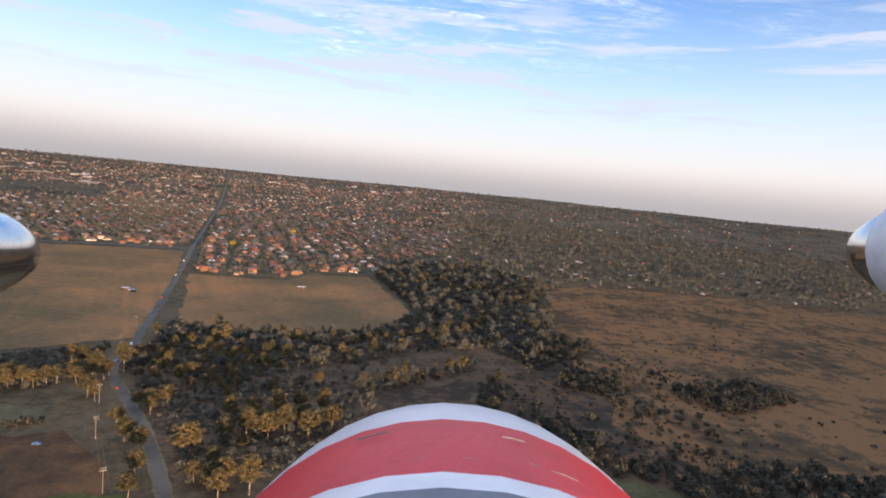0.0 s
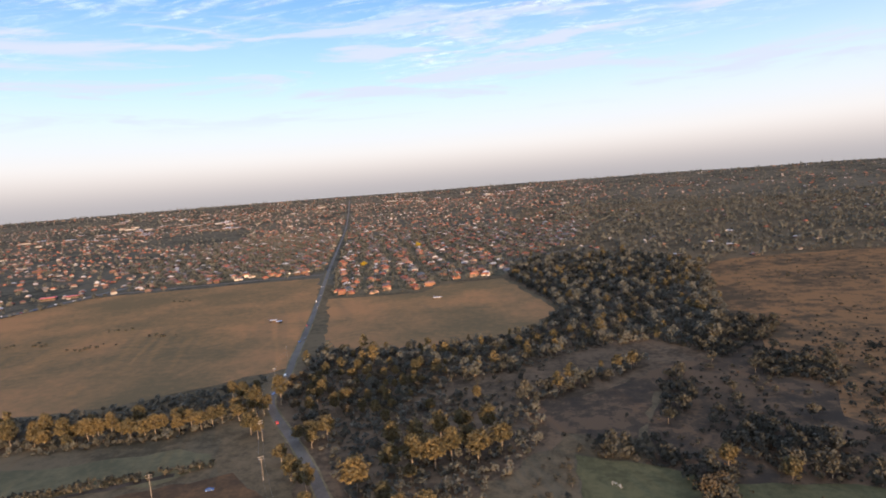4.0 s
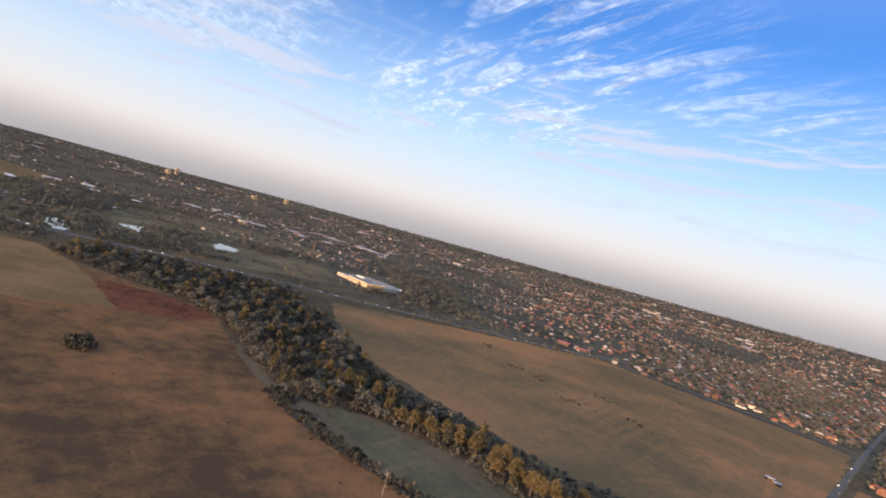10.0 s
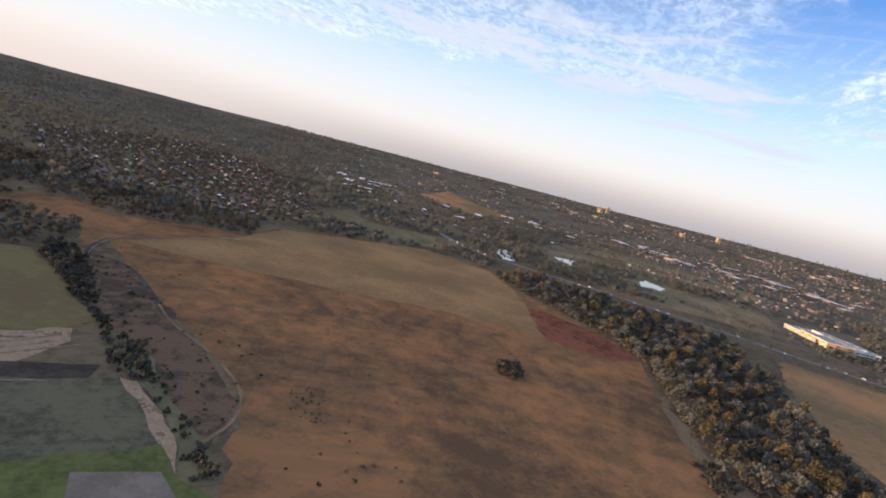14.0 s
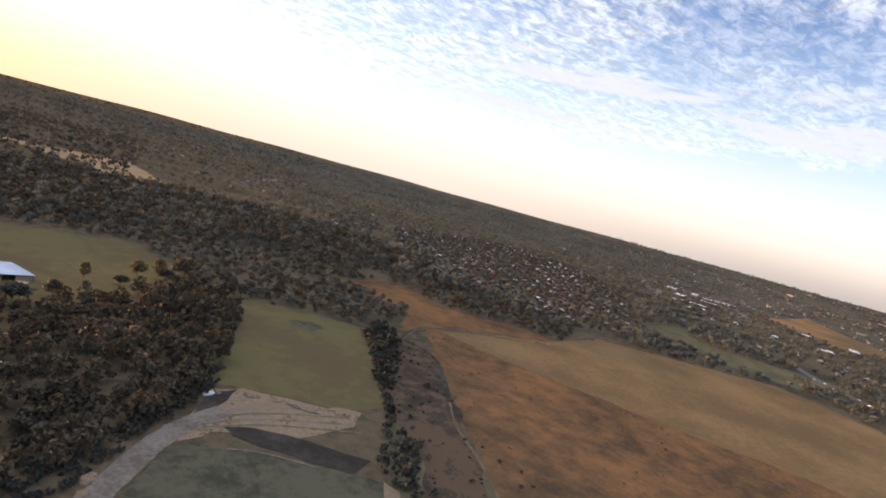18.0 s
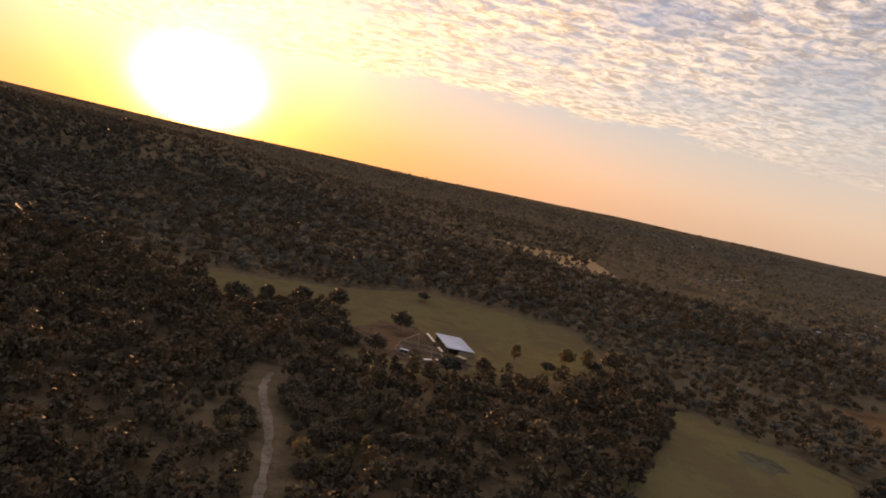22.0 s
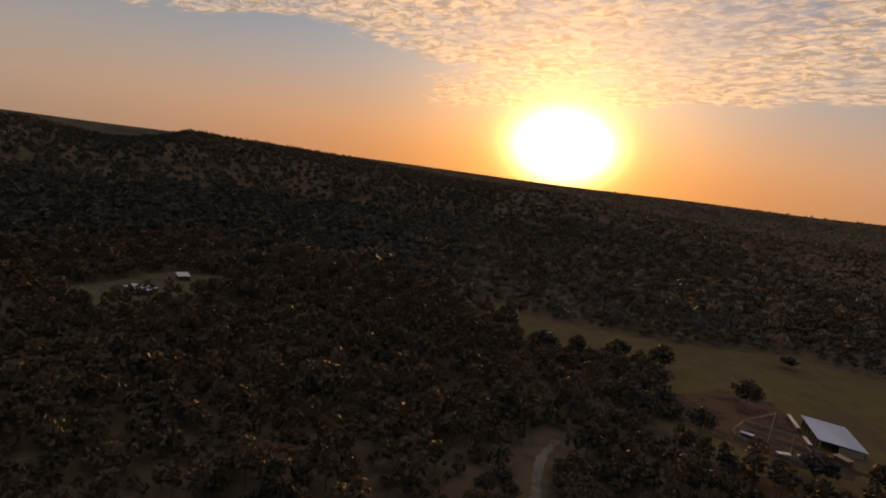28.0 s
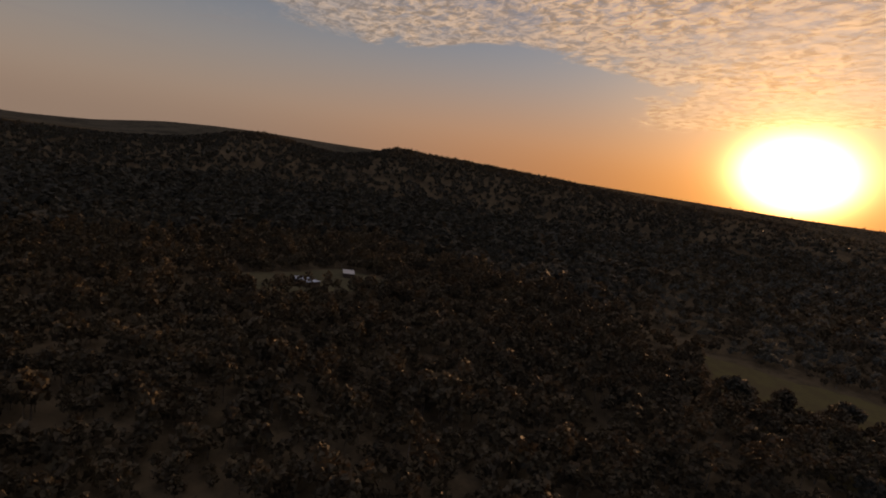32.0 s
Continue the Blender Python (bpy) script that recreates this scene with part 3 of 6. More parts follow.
field("rust_field", "rust_grass", BIG_FIELD, "large rust-brown weedy grass field")
field("wood_floor", "forest_floor", WOODS_FLOOR, "leaf-littered floor of the south woods", z=0.05, rough_edge=3.0, category="ground")

field("stubble_field", "stubble", STUBBLE, "pale olive stubble along the field's far side", z=0.11)
field("weed_patch", "red_weed", RED_PATCH, "dark red weed patch at the field's edge", z=0.16)
field("green_field", "green_grass", GREEN, "green pasture enclosed by dark trees")
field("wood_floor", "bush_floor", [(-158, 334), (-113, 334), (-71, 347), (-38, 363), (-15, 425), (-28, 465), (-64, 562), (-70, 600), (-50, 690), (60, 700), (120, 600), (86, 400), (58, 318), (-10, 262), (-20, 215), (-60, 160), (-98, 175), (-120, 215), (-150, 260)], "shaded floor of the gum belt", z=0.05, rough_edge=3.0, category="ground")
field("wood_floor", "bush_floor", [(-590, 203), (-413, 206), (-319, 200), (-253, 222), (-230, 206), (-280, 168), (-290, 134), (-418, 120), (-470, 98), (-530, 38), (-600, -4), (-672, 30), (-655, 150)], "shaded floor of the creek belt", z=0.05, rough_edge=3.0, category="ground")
field("pasture", "green_grass", PASTURE, "green pasture round the tin-roofed barn")
field("grass_strip", "dull_green", [(-290, 150), (-245, 154), (-222, 160), (-200, 166), (-174, 175), (-149, 186), (-139, 198), (-146, 206), (-162, 209), (-185, 200), (-208, 190), (-230, 184), (-252, 178), (-272, 168)], "dull green grass strip along the creek", z=0.11)
field("near_field", "rust_dark", [(-190, 158), (-129, 193), (-97, 168), (-70, 110), (-140, 100), (-170, 130)], "bare brown paddock beside the road", z=0.11)
field("terrace", "slate_grass", [(-168, -80), (-178, -77), (-188, -73), (-198, -64), (-211, -54), (-214, -48), (-204, -29), (-193, -18), (-173, -26), (-148, -50), (-156, -66)], "dark trampled grass terrace below the dirt road", z=0.11, rough_edge=0.8)
field("eroded_bank", "soil", [(-213, -52), (-214.5, -47), (-205.5, -30.5), (-194, -16), (-185, -9), (-192, -19.5), (-202, -33)], "eroded brown earth bank along the ditch", z=0.17, rough_edge=1.0)
field("shrub_ground", "dull_green", [(-239, -82), (-233, -61), (-216, -38), (-205, -21), (-189, 1), (-183, -6), (-199, -22), (-212, -41), (-219, -62)], "green rank grass down in the ditch", z=0.14, rough_edge=1.2)
field("open_land", "rust_grass", OPEN_LAND, "open rust-brown ground between woods and estate", z=0.08, rough_edge=3.0)
field("ditch_land", "scrub_dark", DITCH_LAND, "rust-brown grass beside the ditch", z=0.09)
field("dark_patch", "slate_grass", [(-248, -178), (-260, -177), (-262, -168), (-254, -163), (-245, -168)], "dark patch of rank grass in the green field", z=0.12, rough_edge=1.2)
field("soil_bank", "soil", [(-189, -110), (-198, -110), (-210, -101), (-219, -93), (-230, -88), (-222, -80), (-210, -78), (-201, -77), (-191, -82), (-180, -85), (-170, -82), (-174, -90)], "warm brown soil bank beside the dirt road", z=0.11, rough_edge=2.0)
# Flat sheet standing in for the shaded, cut-away face of the bank.
field("dark_cutting", "plough", [(-184, -87), (-189, -86), (-194, -83), (-199, -79.5), (-206, -72), (-215.5, -61.5), (-207, -57), (-198, -65.5), (-189.5, -75), (-185, -82)], "flat dark patch for the cutting's shaded face", z=0.16, rough_edge=0.7)
field("dark_cutting", "plough", [(-178, -94), (-187, -107), (-197, -109), (-191, -102), (-181, -94)], "dark dug soil at the head of the road", z=0.17, rough_edge=0.5)
field("rough_green", "dull_green", [(-148, 89), (-139, 99), (-129, 107), (-127, 119), (-119, 124), (-96, 112), (-108, 72), (-130, 66)], "rough dark green grass near the road", z=0.14, rough_edge=3.0)
field("lawn", "lush", [(-101, 156), (-86, 158), (-82, 146), (-108, 134), (-120, 126), (-124, 134)], "green mown grass by the road", z=0.16)
SPORTS_WEST = [(-12, 212), (0, 208), (9, 207), (21, 202), (20, 160), (-10, 176)]
SPORTS_EAST = [(32, 196), (44, 197.5), (59, 198), (78, 196), (94, 188), (90, 148), (32, 158)]
field("sports_lawn", "sports_grass", [(-12, 212), (0, 208), (9, 207), (21, 202), (32, 196), (44, 197.5), (59, 198), (78, 196), (94, 188), (90, 148), (20, 160), (-10, 176)], "green mown sports ground beside the dark scrub", z=0.16, rough_edge=1.0)
field("open_grass", "scrub_dark", [(-26, 262), (-8, 264), (7, 276), (34, 305), (49, 318), (56, 300), (36, 290), (20, 262), (10, 225), (-16, 228), (-30, 246)], "open brown grass below the row of yellow gums", z=0.1, rough_edge=3.0)
field("lawn", "lush", [(-158, -46), (-176, -33), (-193, -20), (-186, -12), (-180, 8), (-150, 14), (-110, -5), (-125, -40)], "bright green lawn beside the slab", z=0.16)
field("slab", "concrete", [(-173, -26), (-184, -12), (-176, 1), (-161, -15)], "pale grey gravel pad", z=0.22, rough_edge=0.3)
field("yellow_field", "straw", [(-176, -800), (-326, -816), (-322, -632), (-258, -639)], "pale yellow far field among woods", z=0.5)
field("far_orange_field", "hay_grass", [(-1385, -329), (-1780, -350), (-1462, -90), (-1200, -160)], "orange-brown far field", z=0.6)
field("park", "olive_grass", [(-1060, 20), (-970, 197), (-881, 315), (-700, 290), (-690, 180), (-720, 40), (-900, 30)], "olive green park along the highway", z=0.08)
field("park", "olive_grass", [(-1110, 20), (-1206, 142), (-1258, 303), (-1142, 388), (-900, 330), (-985, 205), (-1075, 40)], "far olive green playing fields", z=0.1)
field("far_green_field", "dull_green", [(-675, -215), (-760, -210), (-697, -182), (-679, -148), (-700, -130), (-760, -40), (-633, -64), (-600, -120), (-637, -173)], "grey-green paddock", z=0.08)
field("far_yard", "dirt", [(-1350, -600), (-1500, -670), (-1188, -449), (-1047, -392)], "pale far yards between trees", z=0.3)
field("far_yard", "dirt", [(-1428, -460), (-1520, -450), (-1203, -283), (-1100, -275)], "pale far yards between trees", z=0.3)

MAIN_ROAD = [(-40, 90), (-70, 150), (-88, 178), (-106, 203), (-122, 222), (-142, 245), (-153, 262), (-157, 288), (-171, 325), (-192, 388), (-234, 503), (-296, 669), (-418, 1009), (-674, 1716), (-900, 2330)]
HIGHWAY = [(-780, -110), (-712, -62), (-684, -15), (-679, 18), (-672, 56), (-668, 95), (-657, 130), (-646, 170), (-630, 220), (-600, 300), (-577, 379), (-545, 460), (-530, 560), (-525, 701), (-576, 1078)]
TRACK = [(-93, -149), (-95, -135), (-106, -115), (-114, -86), (-116, -70), (-122, -45), (-128, -36)]
DIRT_ROAD = [(-112, -10), (-126, -33), (-144, -57), (-157, -73), (-167, -84), (-176, -91), (-188, -96)]
strip("road", "asphalt", MAIN_ROAD, 6.2, 0.24, "long straight grey asphalt road with a bend at the creek")
strip("road_verge", "verge", MAIN_ROAD[1:12], 8.6, 0.20, "pale gravel verge of the road", wobble=0.5)
strip("highway", "asphalt", HIGHWAY, 18, 0.24, "grey multi-lane highway lined with trees")
strip("farm_track", "dirt", TRACK, 3.4, 0.30, "pale gravel farm track through the woods", wobble=0.6)
strip("dirt_road", "dirt", DIRT_ROAD, 10.0, 0.24, "pale dirt road curving to the earthworks", wobble=0.45)
strip("pale_edge", "dirt", [(-181, -76), (-190, -71.5), (-199, -62.5)], 0.9, 0.30, "pale gravel edge below the cutting", wobble=0.2)
for k in range(4):
    strip("wheel_rut", "dirt" if k % 2 else "verge", [(-172, -86 - 0.6 * k), (-181, -88 - 2.2 * k), (-196, -86 - 3.6 * k), (-212, -80 - 4.4 * k), (-222, -76 - 4.8 * k)], 1.5, 0.21 + 0.004 * k, "worn wheel rut across the soil bank", wobble=0.35)
strip("rut_track", "plough", [(-299, -153), (-304, -143), (-299, -127), (-287, -110), (-272, -90)], 3.4, 0.22, "dark rutted track bending by the ditch", wobble=0.5)
strip("field_edge_track", "plough", [(-298, -156), (-316, -170), (-339, -179), (-367, -168), (-417, -154)], 2.4, 0.22, "dark narrow track round the field corner", wobble=0.4)
strip("side_road", "asphalt", [(-273, 612), (-200, 600), (-120, 640), (-60, 700), (20, 790)], 9.0, 0.22, "grey street between the houses")
strip("side_road", "asphalt", [(-290, 640), (-420, 600), (-530, 560)], 9.0, 0.22, "grey street along the field's edge")
strip("field_track", "faint", [(-272, -90), (-259, -73), (-252, -55), (-243, -39), (-231, -22), (-214, -13), (-200, -13)], 1.8, 0.24, "faint dirt track along the ditch", wobble=0.4)
strip("creek_bed", "plough", [(-300, 128), (-272, 132), (-236, 146), (-215, 157), (-192, 167), (-150, 190)], 5.0, 0.20, "dark ditch along the field", wobble=1.0)


# ---- water ----
PONDS = [[(-758, -22), (-775, -23), (-785, -17), (-772, -8), (-758, -3), (-742, -1), (-728, 5), (-710, 6), (-698, 1), (-694, -9), (-716, -13), (-733, -20)],
         [(-862, 40), (-874, 55), (-883, 74), (-866, 66), (-845, 66), (-818, 70), (-809, 64), (-832, 56), (-837, 47)],
         [(-802, 150), (-822, 154), (-850, 154), (-886, 165), (-872, 176), (-856, 184), (-844, 187), (-830, 180), (-811, 177), (-822, 166)]]
for shore, words in zip(PONDS, ("pale shining pond beside the highway", "narrow shining pond in the park", "shining pond in the park")):
    field("pond", "water", shore, words, z=0.2, rough_edge=1.5, category="pond")

# ---- trees ----
rng = np.random.default_rng(7)


def crown_cards(height, spread, clumps, per, size, base=0.26):
    """Corners of leaf sprays: blades round clumps that fill a loose, uneven crown."""
    quads = []
    mid, half = height * (1 + base) / 2, height * (1 - base) / 2
    for c in range(clumps):
        f = (c + 0.5) / clumps
        zz = 1 - 1.7 * f
        a = c * 2.4 + rng.uniform(-0.4, 0.4)
        rad = math.sqrt(max(0.0, 1 - zz * zz)) * rng.uniform(0.35, 0.95)
        cr = spread * rng.uniform(0.22, 0.40)
        centre = np.array([math.cos(a) * rad * spread, math.sin(a) * rad * spread, mid + zz * (half - cr * 0.5) * rng.uniform(0.8, 1.0)])
        for _ in range(per):
            w = rng.normal(size=3)
            w[2] += 0.25
            w /= np.linalg.norm(w)
            p = centre + w * cr * rng.uniform(0.35, 1.1) * np.array([1, 1, 0.8])
            nrm = w + rng.normal(size=3) * 0.6
            nrm /= np.linalg.norm(nrm)
            a1 = np.cross(nrm, rng.normal(size=3))
            a1 /= np.linalg.norm(a1)
            b1 = np.cross(nrm, a1)
            s, k = size * rng.uniform(0.7, 1.45), rng.uniform(0.55, 0.95)
            quads.append([p - a1 * s - b1 * s * k, p + a1 * s - b1 * s * k * 0.7, p + a1 * s * rng.uniform(-0.6, 0.6) + b1 * s * k * 1.5])
    v = np.array(quads).reshape(-1, 3)
    return v, np.arange(len(v)).reshape(-1, 3)


def trunk_mesh(height, spread):
    bm = bmesh.new()
    lean = Vector((rng.uniform(-0.6, 0.6), rng.uniform(-0.6, 0.6), height * 0.5))
    rod(bm, (0, 0, -0.3), lean, height * 0.020, height * 0.013)
    for k in range(4):
        a = k * 1.6 + rng.uniform(0, 1)
        tip = lean + Vector((math.cos(a) * spread * 0.6, math.sin(a) * spread * 0.6, height * rng.uniform(0.18, 0.4)))
        start = lean * rng.uniform(0.7, 1.0)
        rod(bm, start, tip, height * 0.010, height * 0.004, 5)
    return mesh_of(bm, "trunk", "bark")


def tree_kind(height, spread, leaf, label, group="gum trees", clumps=44, per=24, size=0.50):
    ob = thing("gum_tree", label, "tree", group=group)
    part("trunk", trunk_mesh(height, spread), "bark", ob, "pale bare trunk with forked limbs")
    v, f = crown_cards(height, spread, clumps, per, size)
    cr = mesh_object("crown", v, f, [leaf])
    cr.parent = ob
    return ob


KINDS = [tree_kind(17, 4.6, "leaf", "tall gum tree with an olive crown and pale trunk"),
         tree_kind(13.5, 5.0, "leaf", "broad gum tree with an olive crown"),
         tree_kind(21, 4.9, "leaf", "tall slender gum tree with high clumped crown", clumps=50),
         tree_kind(11, 5.0, "leaf_brown", "brown-olive gum tree beside the creek"),
         tree_kind(8, 4.8, "leaf_dark", "low dark bushy tree", clumps=36),
         tree_kind(12, 4.8, "leaf_grey", "grey-green gum tree with a loose crown")]


def mid_kind(height, spread, clumps, per, size):
    v, f = crown_cards(height, spread, clumps, per, size)
    h = height * 0.45
    t = np.array([[-0.25, 0, 0], [0.25, 0, 0], [0.12, 0, h], [-0.12, 0, h], [0, -0.25, 0], [0, 0.25, 0], [0, 0.12, h], [0, -0.12, h]])
    faces = np.concatenate([f, np.array([[0, 1, 2], [0, 2, 3], [4, 5, 6], [4, 6, 7]]) + len(v)])
    return np.concatenate([v, t]), faces, np.concatenate([np.zeros(len(f), int), np.ones(4, int)])


TALL = [mid_kind(15, 4.0, 19, 9, 0.78), mid_kind(18, 4.2, 21, 9, 0.78), mid_kind(13, 4.2, 19, 9, 0.78), mid_kind(16, 3.4, 17, 9, 0.76)]
LOW = [mid_kind(7, 3.8, 14, 11, 0.75), mid_kind(9, 4.2, 16, 11, 0.75), mid_kind(5, 3.4, 12, 10, 0.7), mid_kind(11, 4.4, 16, 11, 0.75)]
FINE = [mid_kind(7, 4.0, 17, 7, 0.74), mid_kind(9, 4.2, 18, 7, 0.74), mid_kind(5.5, 3.8, 16, 7, 0.7), mid_kind(11, 4.0, 18, 7, 0.74)]
SOFT = [mid_kind(7, 4.0, 18, 9, 0.66), mid_kind(9, 4.2, 20, 9, 0.66), mid_kind(5.5, 3.8, 17, 8, 0.64), mid_kind(11, 4.0, 20, 9, 0.66)]
CRAGGY = [mid_kind(11, 6.0, 4, 4, 2.6), mid_kind(14, 6.0, 5, 4, 2.6), mid_kind(9, 6.4, 4, 4, 2.6)]
FARTHER = [mid_kind(11, 5.4, 6, 3, 2.3), mid_kind(13, 5.0, 6, 3, 2.3), mid_kind(8, 5.4, 5, 3, 2.3)]
FAR = [mid_kind(12, 5.0, 8, 4, 1.8), mid_kind(15, 4.6, 8, 4, 1.8), mid_kind(8, 4.6, 6, 4, 1.7)]


def forest(name, places, kinds, leaf, label, scale=(0.75, 1.2)):
    """Many trees joined into one object of stuff."""
    if not len(places):
        return
    vs, fs, ms, off = [], [], [], 0
    for x, y in places:
        v, f, m = kinds[rng.integers(len(kinds))]
        a, s = rng.uniform(0, math.tau), rng.uniform(*scale)
        c, q = math.cos(a) * s, math.sin(a) * s
        w = np.stack([v[:, 0] * c - v[:, 1] * q + x, v[:, 0] * q + v[:, 1] * c + y, v[:, 2] * s * rng.uniform(0.85, 1.15)], 1)
        w[:, 2] += float(terrain(x, y)) - 0.2
        vs.append(w), fs.append(f + off), ms.append(m)
        off += len(v)
    ob = mesh_object(name, np.concatenate(vs), np.concatenate(fs), [leaf, "bark"], np.concatenate(ms))
    return tagged(ob, label, "trees", kind="stuff")


def scatter(pts, spacing, keep=1.0, jitter=0.45):
    """Places in a polygon of plan units, on a jittered lattice, in metres."""
    p = [(x * K, y * K) for x, y in pts]
    xs, ys = [a[0] for a in p], [a[1] for a in p]
    gx, gy = np.meshgrid(np.arange(min(xs), max(xs), spacing), np.arange(min(ys), max(ys), spacing))
    gx = gx.ravel() + rng.uniform(-jitter, jitter, gx.size) * spacing
    gy = gy.ravel() + rng.uniform(-jitter, jitter, gy.size) * spacing
    ok = inside(p, gx, gy) & (rng.uniform(size=gx.size) < keep)
    return np.stack([gx[ok], gy[ok]], 1)


def off_line(places, pts, gap):
    """Drops places nearer than gap metres to a line of plan points."""
    ok = np.ones(len(places), bool)
    for (x0, y0), (x1, y1) in zip(pts, pts[1:]):
        a, b = np.array([x0, y0]) * K, np.array([x1, y1]) * K
        t = np.clip(((places - a) @ (b - a)) / ((b - a) @ (b - a)), 0, 1)
        ok &= np.hypot(*(places - a - t[:, None] * (b - a)).T) > gap
    return places[ok]


def off_area(places, pts):
    return places[~inside([(x * K, y * K) for x, y in pts], places[:, 0], places[:, 1])]


def clustered(pl, scale, cut):
    keep = [noise.noise(Vector((x * scale, y * scale, 3.3))) > cut for x, y in pl]
    return pl[np.array(keep)]


WOODS = {
    "north_belt": ([(-300, 219), (-230, 243), (-206, 256), (-168, 286), (-148, 244), (-166, 221), (-184, 211), (-212, 202), (-234, 198), (-258, 186), (-290, 170), (-322, 160), (-340, 190)], 5.6, 0.85),
    "creek_belt": ([(-586, 203), (-413, 203), (-319, 198), (-253, 219), (-235, 205), (-280, 170), (-288, 137), (-330, 130), (-418, 122), (-470, 100), (-528, 40), (-580, 0), (-632, 34), (-606, 150)], 8.0, 0.82),
    "road_grove": ([(-120, 226), (-95, 186), (-75, 160), (-40, 178), (-22, 225), (-26, 256), (-60, 272), (-86, 249)], 6.0, 0.62),
    "yellow_row": ([(-34, 251), (-12, 268), (16, 293), (26, 306), (18, 311), (-4, 290), (-22, 272), (-38, 258)], 6.4, 0.9),
}
WOODS["east_belt"] = ([(-158, 334), (-113, 332), (-71, 346), (-38, 362), (-15, 425), (-28, 465), (-64, 560), (-70, 600), (-50, 690), (60, 700), (118, 600), (85, 400), (58, 322), (30, 346), (-4, 330), (-40, 296), (-65, 280), (-86, 247), (-122, 228), (-148, 262)], 8.4, 0.82)
WOODS["south_woods"] = ([(-240, -208), (-194, -118), (-168, -92), (-145, -74), (-110, -44), (-74, -32), (-40, -14), (40, 18), (150, 18), (200, -200), (60, -250), (-20, -240), (-60, -198), (-108, -179), (-130, -171), (-165, -185), (-188, -200), (-216, -226)], 6.0, 0.74)
near, grove, dark = [], [], []
for name, (pts, gap, keep) in WOODS.items():
    pl = scatter(pts, gap, keep)
    for line, g in ((MAIN_ROAD, 11), (TRACK, 7), (DIRT_ROAD, 10), (HIGHWAY, 14)):
        pl = off_line(pl, line, g)
    pl = off_area(pl, [(-22, 310), (-8, 316), (-2, 300), (-18, 294)])
    pl = off_area(pl, [(64, -98), (98, -96), (114, -150), (86, -170), (68, -140)])
    (dark if name == "south_woods" else grove if name in ("road_grove", "north_belt") else near).append(pl)
near, dark, grove = np.concatenate(near), np.concatenate(dark), np.concatenate(grove)
# single trees in the open
GUM_ROW = [(-325, 164), (-317, 172), (-309, 169), (-300, 172), (-292, 176), (-279, 180), (-270, 183), (-263, 186), (-258, 192), (-254, 199), (-247, 203), (-244, 207), (-236, 204), (-228, 207), (-222, 206), (-216, 210), (-212, 207), (-207, 215), (-202, 213), (-196, 218), (-188, 214), (-183, 216), (-178, 221), (-171, 221), (-164, 226), (-159, 233), (-152, 235), (-146, 239), (-145, 247)]
GUM_ROW += [(x + 4.5 + 2.5 * math.sin(x), y + 5.5 + 3 * math.cos(1.7 * x)) for x, y in GUM_ROW]
SUNLIT = [(-79, 182, 1, 1.65), (-110, 217, 1, 1.12), (-115, 216, 1, 0.92), (-105, 220, 1, 1.19), (-108, 212, 0, 0.79), (-54, 228, 0, 0.92), (-111, 255, 1, 0.92), (-161, 254, 0, 1.06), (-170, 259, 0,
          0.92), (-157, 259, 2, 0.79), (-105, 189, 0, 0.92), (-114, 200, 1, 0.92), (-85, 156, 1, 1.06), (-71, 168, 1, 0.92), (-66, 166, 0, 0.79), (-64, 191, 1, 0.79), (34, 205, 1, 1.06), (24, 186, 3, 1.19),
          (29, 192, 3, 0.92), (49, 197, 1, 1.06), (-92, 240, 0, 0.79), (-100, 246, 1, 0.79), (-85, 232, 0, 0.73), (-70, 246, 1, 0.79), (-52, 258, 0, 0.73), (-123, 243, 0, 0.79), (-96, 262, 1, 0.73), (-139, 222,
          1, 1.25), (-134, 219, 0, 0.9), (-104, 189, 1, 1.1), (-96, 182, 1, 1.2), (-89, 167, 0, 0.95), (-72, 196, 1, 1.3), (-65, 198, 0, 1.3), (-58, 200, 1, 1.4), (-53, 205, 0, 1.25), (-44, 205, 1, 1.45), (-37,
          214, 1, 1.3), (-76, 211, 0, 1.15), (-69, 218, 1, 1.15), (-60, 219, 0, 1.2), (-53, 227, 1, 1.15), (-43, 226, 0, 1.2), (-48, 210, 0, 1.1), (-62, 207, 1, 1.15), (-61, 167, 1, 1.3), (-52, 164, 0, 1.3),
          (-67, 173, 0, 1), (-60, 160, 1, 1.2)]
order = np.argsort(np.hypot(near[:, 0] + 180, (near[:, 1] - 330) * 0.8))
dark_order = np.argsort(np.hypot(dark[:, 0] + 190, dark[:, 1] + 190))
picked, near_rest = near[order[:110]], near[order[110:]]
dark_pick, dark_rest = dark[dark_order[:70]], dark[dark_order[70:]]
first = {}
for k, (x, y) in enumerate(np.concatenate([picked, dark_pick])):
    i = int(rng.choice([0, 1, 2, 3, 3, 4, 5, 5] if x < -60 * K or y < 300 * K else [1, 3, 5, 5, 5, 4])) if k < 110 else int(rng.choice([3, 3, 3, 1]))
    s = rng.uniform(0.44, 0.88)
    m = Matrix.Translation((x, y, -0.1)) @ Matrix.Rotation(rng.uniform(0, math.tau), 4, "Z") @ Matrix.Scale(s, 4)
    if i not in first:
        first[i] = KINDS[i]
        KINDS[i].matrix_world = m
    else:
        c = copy_thing(KINDS[i], m)
        c.matrix_world = m
